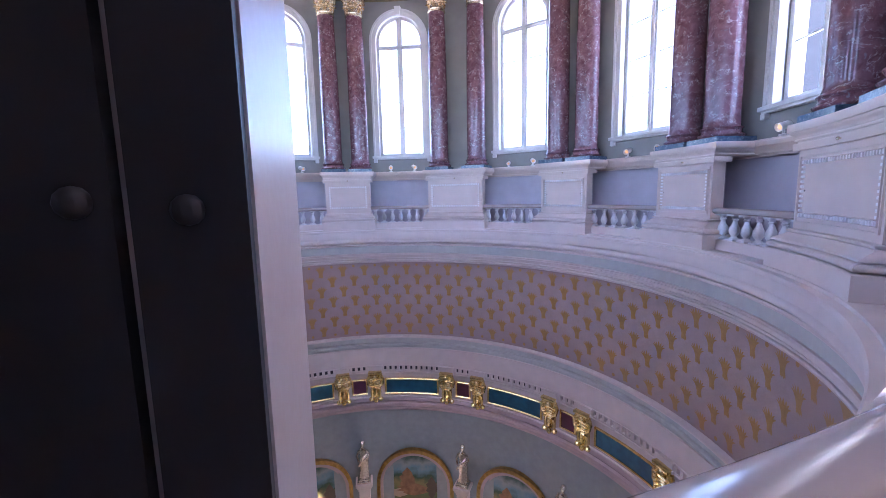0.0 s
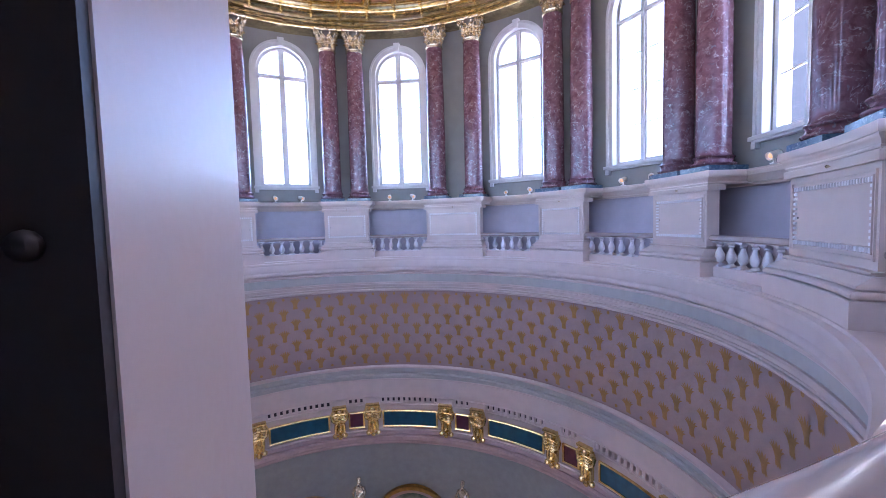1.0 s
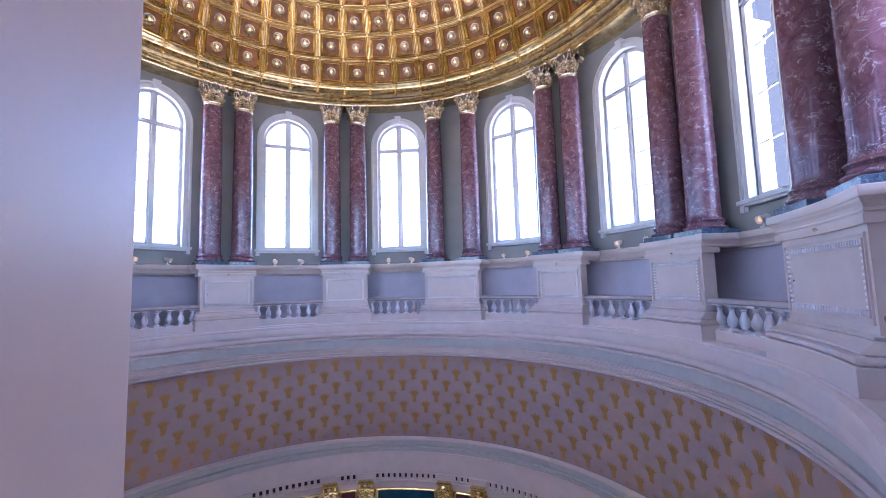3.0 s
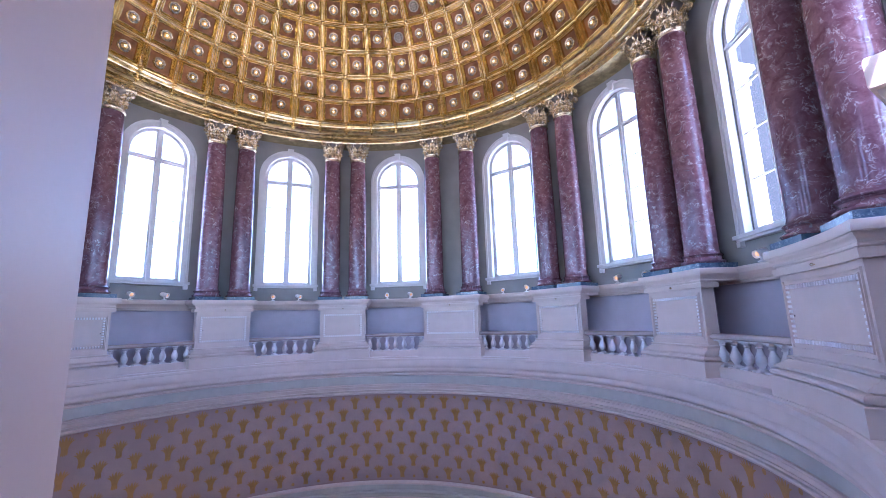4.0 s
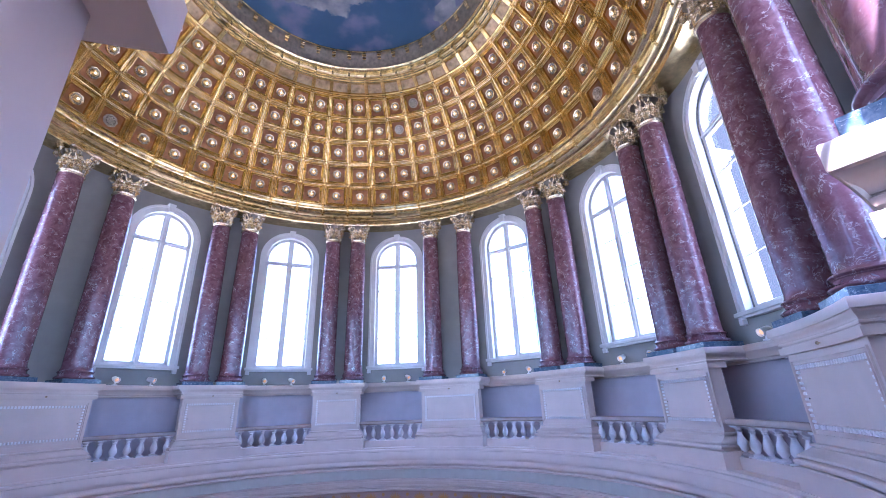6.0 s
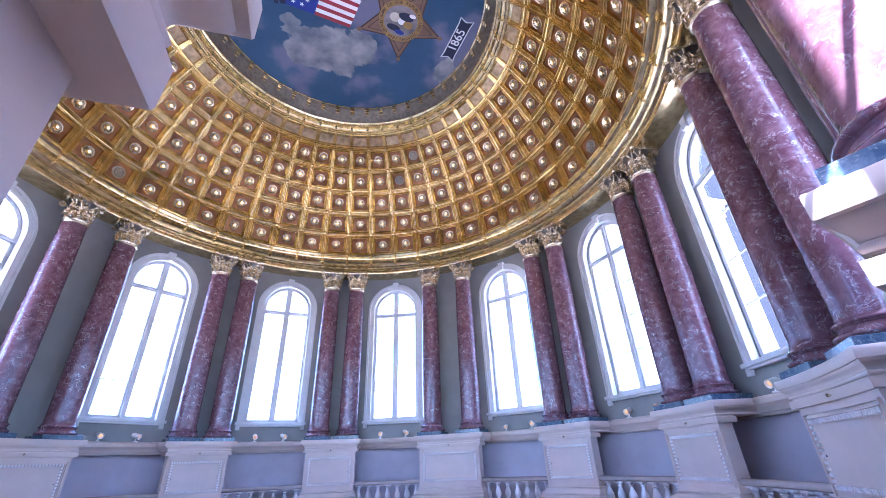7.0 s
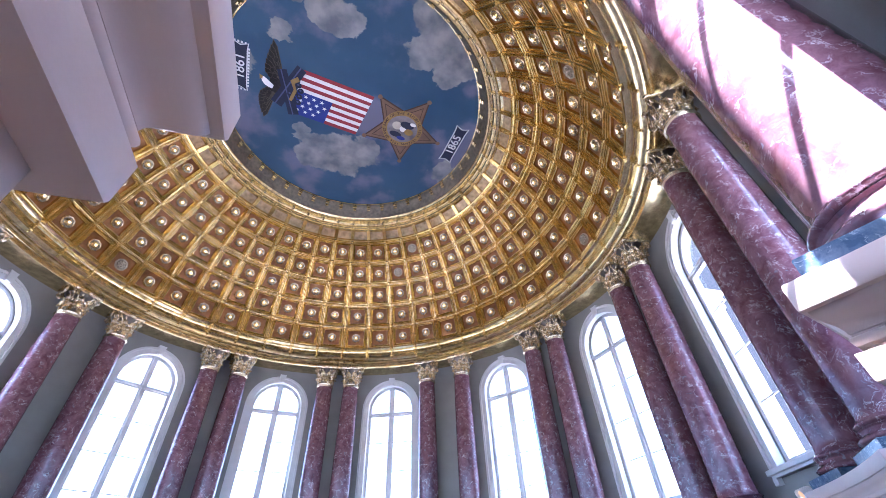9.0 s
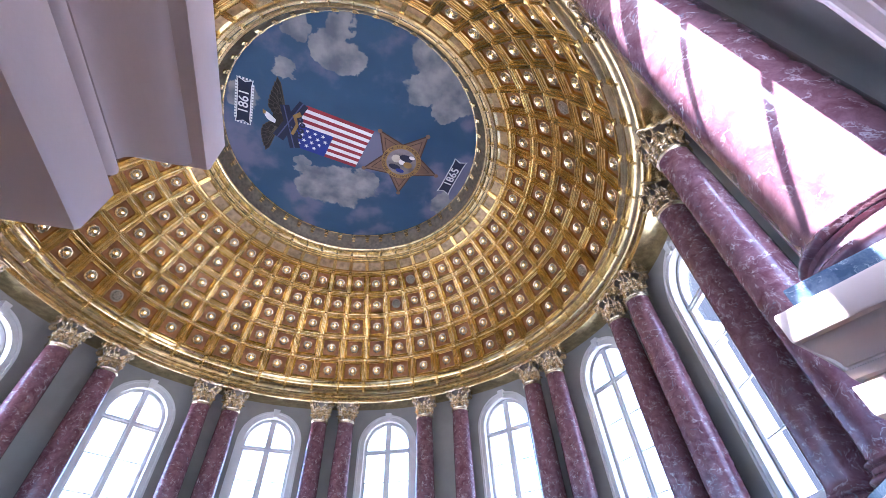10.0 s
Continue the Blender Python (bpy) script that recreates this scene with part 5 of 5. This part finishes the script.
def gilt_bracket():
    bm = bracket()
    for s in (-1, 1):
        for k in range(5):        # folded plumes down each side
            z = -0.22 - 0.13 * k
            tube(bm, [(s * 0.10, -0.40, z), (s * (0.26 - 0.015 * k), -0.38, z - 0.05), (s * (0.40 - 0.03 * k), -0.24, z - 0.16)], [0.045, 0.05, 0.02], 6)
        for k in range(4):
            ball(bm, s * (0.08 + 0.08 * k), -0.36 + 0.03 * k, -0.03, 0.035, 0.05, 0.04, 6)
    for k in range(6):
        ball(bm, 0.06 * math.sin(2.2 * k), -0.38 + 0.015 * k, -0.40 - 0.17 * k, 0.05, 0.05, 0.05, 6)
    ob = part("gilt_bracket", bm, BRIGHT_GOLD, None, smooth=True)
    return tagged(ob, "gilded figure bracket on the cream band", "bracket", "gilt brackets")


def bracket_block():
    bm = bmesh.new()
    box(bm, -0.40, 0.40, -0.24, 0.05, -0.02, 0.10, 0.01)
    box(bm, -0.36, 0.36, -0.20, 0.05, 0.10, 0.36, 0.01)
    box(bm, -0.43, 0.43, -0.27, 0.05, 0.36, 0.41, 0.01)
    return tagged(part("bracket_block", bm, CREAM, None), "cream moulded block above a gilt bracket", "block", "blocks over the brackets")


for a in range(0, 360, 30):
    for s in (-4.58, 4.58):
        put("bracket_block", bracket_block, turn(a + s) @ pose(0, 11.08, -8.0))
        put("bracket", gilt_bracket, turn(a + s) @ pose(0, 11.08, -8.02))
    put("wine", lambda: panel(1.75, -9.22, -8.50, WINE, "wine_panel", "small wine red panel in a gilt frame", "wine panels"), turn(a))
    put("teal", lambda: panel(7.35, -9.24, -8.50, TEAL, "teal_panel", "long dark teal panel in a gilt frame", "teal panels"), turn(a + 15))


# ---- lower drum: lunettes and statues ----
LUN = bpy.data.materials.new("lunette_painting")
LUN.use_nodes = True
n_, l_ = LUN.node_tree.nodes, LUN.node_tree.links
tc, nz, sep, addm, rp = n_.new("ShaderNodeTexCoord"), n_.new("ShaderNodeTexNoise"), n_.new("ShaderNodeSeparateXYZ"), n_.new("ShaderNodeMath"), n_.new("ShaderNodeValToRGB")
nz.inputs["Scale"].default_value, nz.inputs["Detail"].default_value = 1.4, 6.0
l_.new(tc.outputs["Object"], nz.inputs["Vector"])
l_.new(tc.outputs["Object"], sep.inputs[0])
addm.operation = "MULTIPLY_ADD"
l_.new(nz.outputs["Fac"], addm.inputs[0])
addm.inputs[1].default_value = 1.6
l_.new(sep.outputs["Z"], addm.inputs[2])
mr_ = n_.new("ShaderNodeMapRange")
mr_.inputs["From Min"].default_value, mr_.inputs["From Max"].default_value = -1.0, 2.6
l_.new(addm.outputs[0], mr_.inputs["Value"])
l_.new(mr_.outputs["Result"], rp.inputs["Fac"])
els = rp.color_ramp.elements
els[0].position, els[0].color = 0.0, (0.13, 0.08, 0.03, 1)
els[1].position, els[1].color = 1.0, (0.05, 0.10, 0.07, 1)
for p_, c_ in ((0.35, (0.10, 0.13, 0.03, 1)), (0.5, (0.22, 0.17, 0.05, 1)), (0.62, (0.03, 0.07, 0.03, 1)), (0.75, (0.13, 0.23, 0.28, 1)), (0.86, (0.26, 0.29, 0.28, 1))):
    e_ = els.new(p_)
    e_.color = c_
l_.new(rp.outputs["Color"], n_["Principled BSDF"].inputs["Base Color"])
SKIN = paint("painted_ochre", (0.24, 0.12, 0.05), 0.7, vary=0.3, scale=3.0)


def lunette():
    th = empty("lunette", "round arched landscape painting in a gilt and pink surround", "painting", "lunettes of the lower drum")
    part("gilt_arch", arch_band(2.02, 2.22, -3.0, -0.22, 0.05, 0.0, 24), AMBER, th)
    part("outer_arch", arch_band(1.86, 2.04, -3.0, -0.14, 0.05, 0.0, 24), PINK, th)
    part("inner_arch", arch_band(1.76, 1.88, -3.0, -0.05, 0.05, 0.0, 24), PINK, th)
    bm = bmesh.new()
    for y in (-0.02, 0.05):
        bm.faces.new([bm.verts.new((x, y, z)) for x, z in [(-1.78, -3.0)] + [(1.78 * math.cos(math.pi * (1 - i / 20)), 1.78 * math.sin(math.pi * (1 - i / 20))) for i in range(21)] + [(1.78, -3.0)]])
    part("picture", bm, LUN, th)
    for x, z, rx, rz, mt in ((-0.45, 0.15, 0.42, 0.75, SKIN), (-0.1, -0.35, 0.9, 0.35, SKIN), (0.95, -0.2, 0.3, 0.6, paint("painted_umber", (0.10, 0.07, 0.04), 0.7)), (-0.95, -0.6, 0.5, 0.25, paint("painted_cloth", (0.40, 0.30, 0.20), 0.7))):
        bm = bmesh.new()
        bm.faces.new([bm.verts.new((x + rx * math.cos(2 * math.pi * i / 20) * (1 + 0.2 * math.sin(3 * i)), -0.028 - 0.004 * x, z + rz * math.sin(2 * math.pi * i / 20) * (1 + 0.15 * math.cos(5 * i)))) for i in range(20)])
        part("painted_shape", bm, mt, th)
    return th


def statue():
    bm = bmesh.new()
    box(bm, -0.36, 0.36, -0.34, 0.34, -0.10, 0.0, 0.02)
    box(bm, -0.30, 0.30, -0.28, 0.28, 0.0, 0.10, 0.02)
    n = 20
    prev = None
    for z, r in ((0.1, 0.30), (0.25, 0.28), (0.6, 0.24), (1.0, 0.25), (1.25, 0.23), (1.45, 0.20), (1.65, 0.24), (1.8, 0.20), (1.88, 0.08), (1.95, 0.07)):
        row = [bm.verts.new((r * (1 + (0.10 * math.sin(7 * 2 * math.pi * i / n) if z < 1.3 else 0)) * math.cos(2 * math.pi * i / n) + 0.05 * math.sin(2 * z), 0.75 * r * math.sin(2 * math.pi * i / n), z)) for i in range(n)]
        if prev:
            for i in range(n):
                bm.faces.new((prev[i], prev[(i + 1) % n], row[(i + 1) % n], row[i]))
        prev = row
    ball(bm, 0, -0.02, 2.08, 0.12, 0.13, 0.16, 12)
    ball(bm, 0, 0.03, 2.13, 0.14, 0.14, 0.14, 12)
    tube(bm, [(0.22, 0, 1.72), (0.32, -0.06, 1.45), (0.20, -0.26, 1.22)], [0.075, 0.065, 0.05], 8)
    tube(bm, [(-0.22, 0, 1.72), (-0.34, -0.04, 1.42), (-0.24, -0.2, 1.15)], [0.075, 0.065, 0.05], 8)
    tube(bm, [(0.2, -0.1, 1.5), (0.0, -0.24, 1.3), (-0.26, -0.18, 0.9)], [0.06, 0.09, 0.07], 8)
    ob = part("statue", bm, BRIGHT_SILVER, None, smooth=True)
    return tagged(ob, "silver grey robed statue standing on a small block", "statue", "statues of the lower drum")


def stand():
    bm = bmesh.new()
    for z, w in ((-0.16, 0.46), (-0.30, 0.40), (-0.46, 0.34), (-1.6, 0.30)):
        box(bm, -w, w, -w, w, z, z + (0.16 if z > -1 else 1.14), 0.02)
    ob = part("statue_stand", bm, CREAM, None)
    return tagged(ob, "moulded cream block under a statue", "pedestal", "statue stands")


for a in range(0, 360, 30):
    put("lunette", lunette, turn(a + 15) @ pose(0, 11.10, -14.85))
    put("statue", statue, turn(a) @ pose(0, 10.78, -14.15))
    put("stand", stand, turn(a) @ pose(0, 10.80, -14.25))
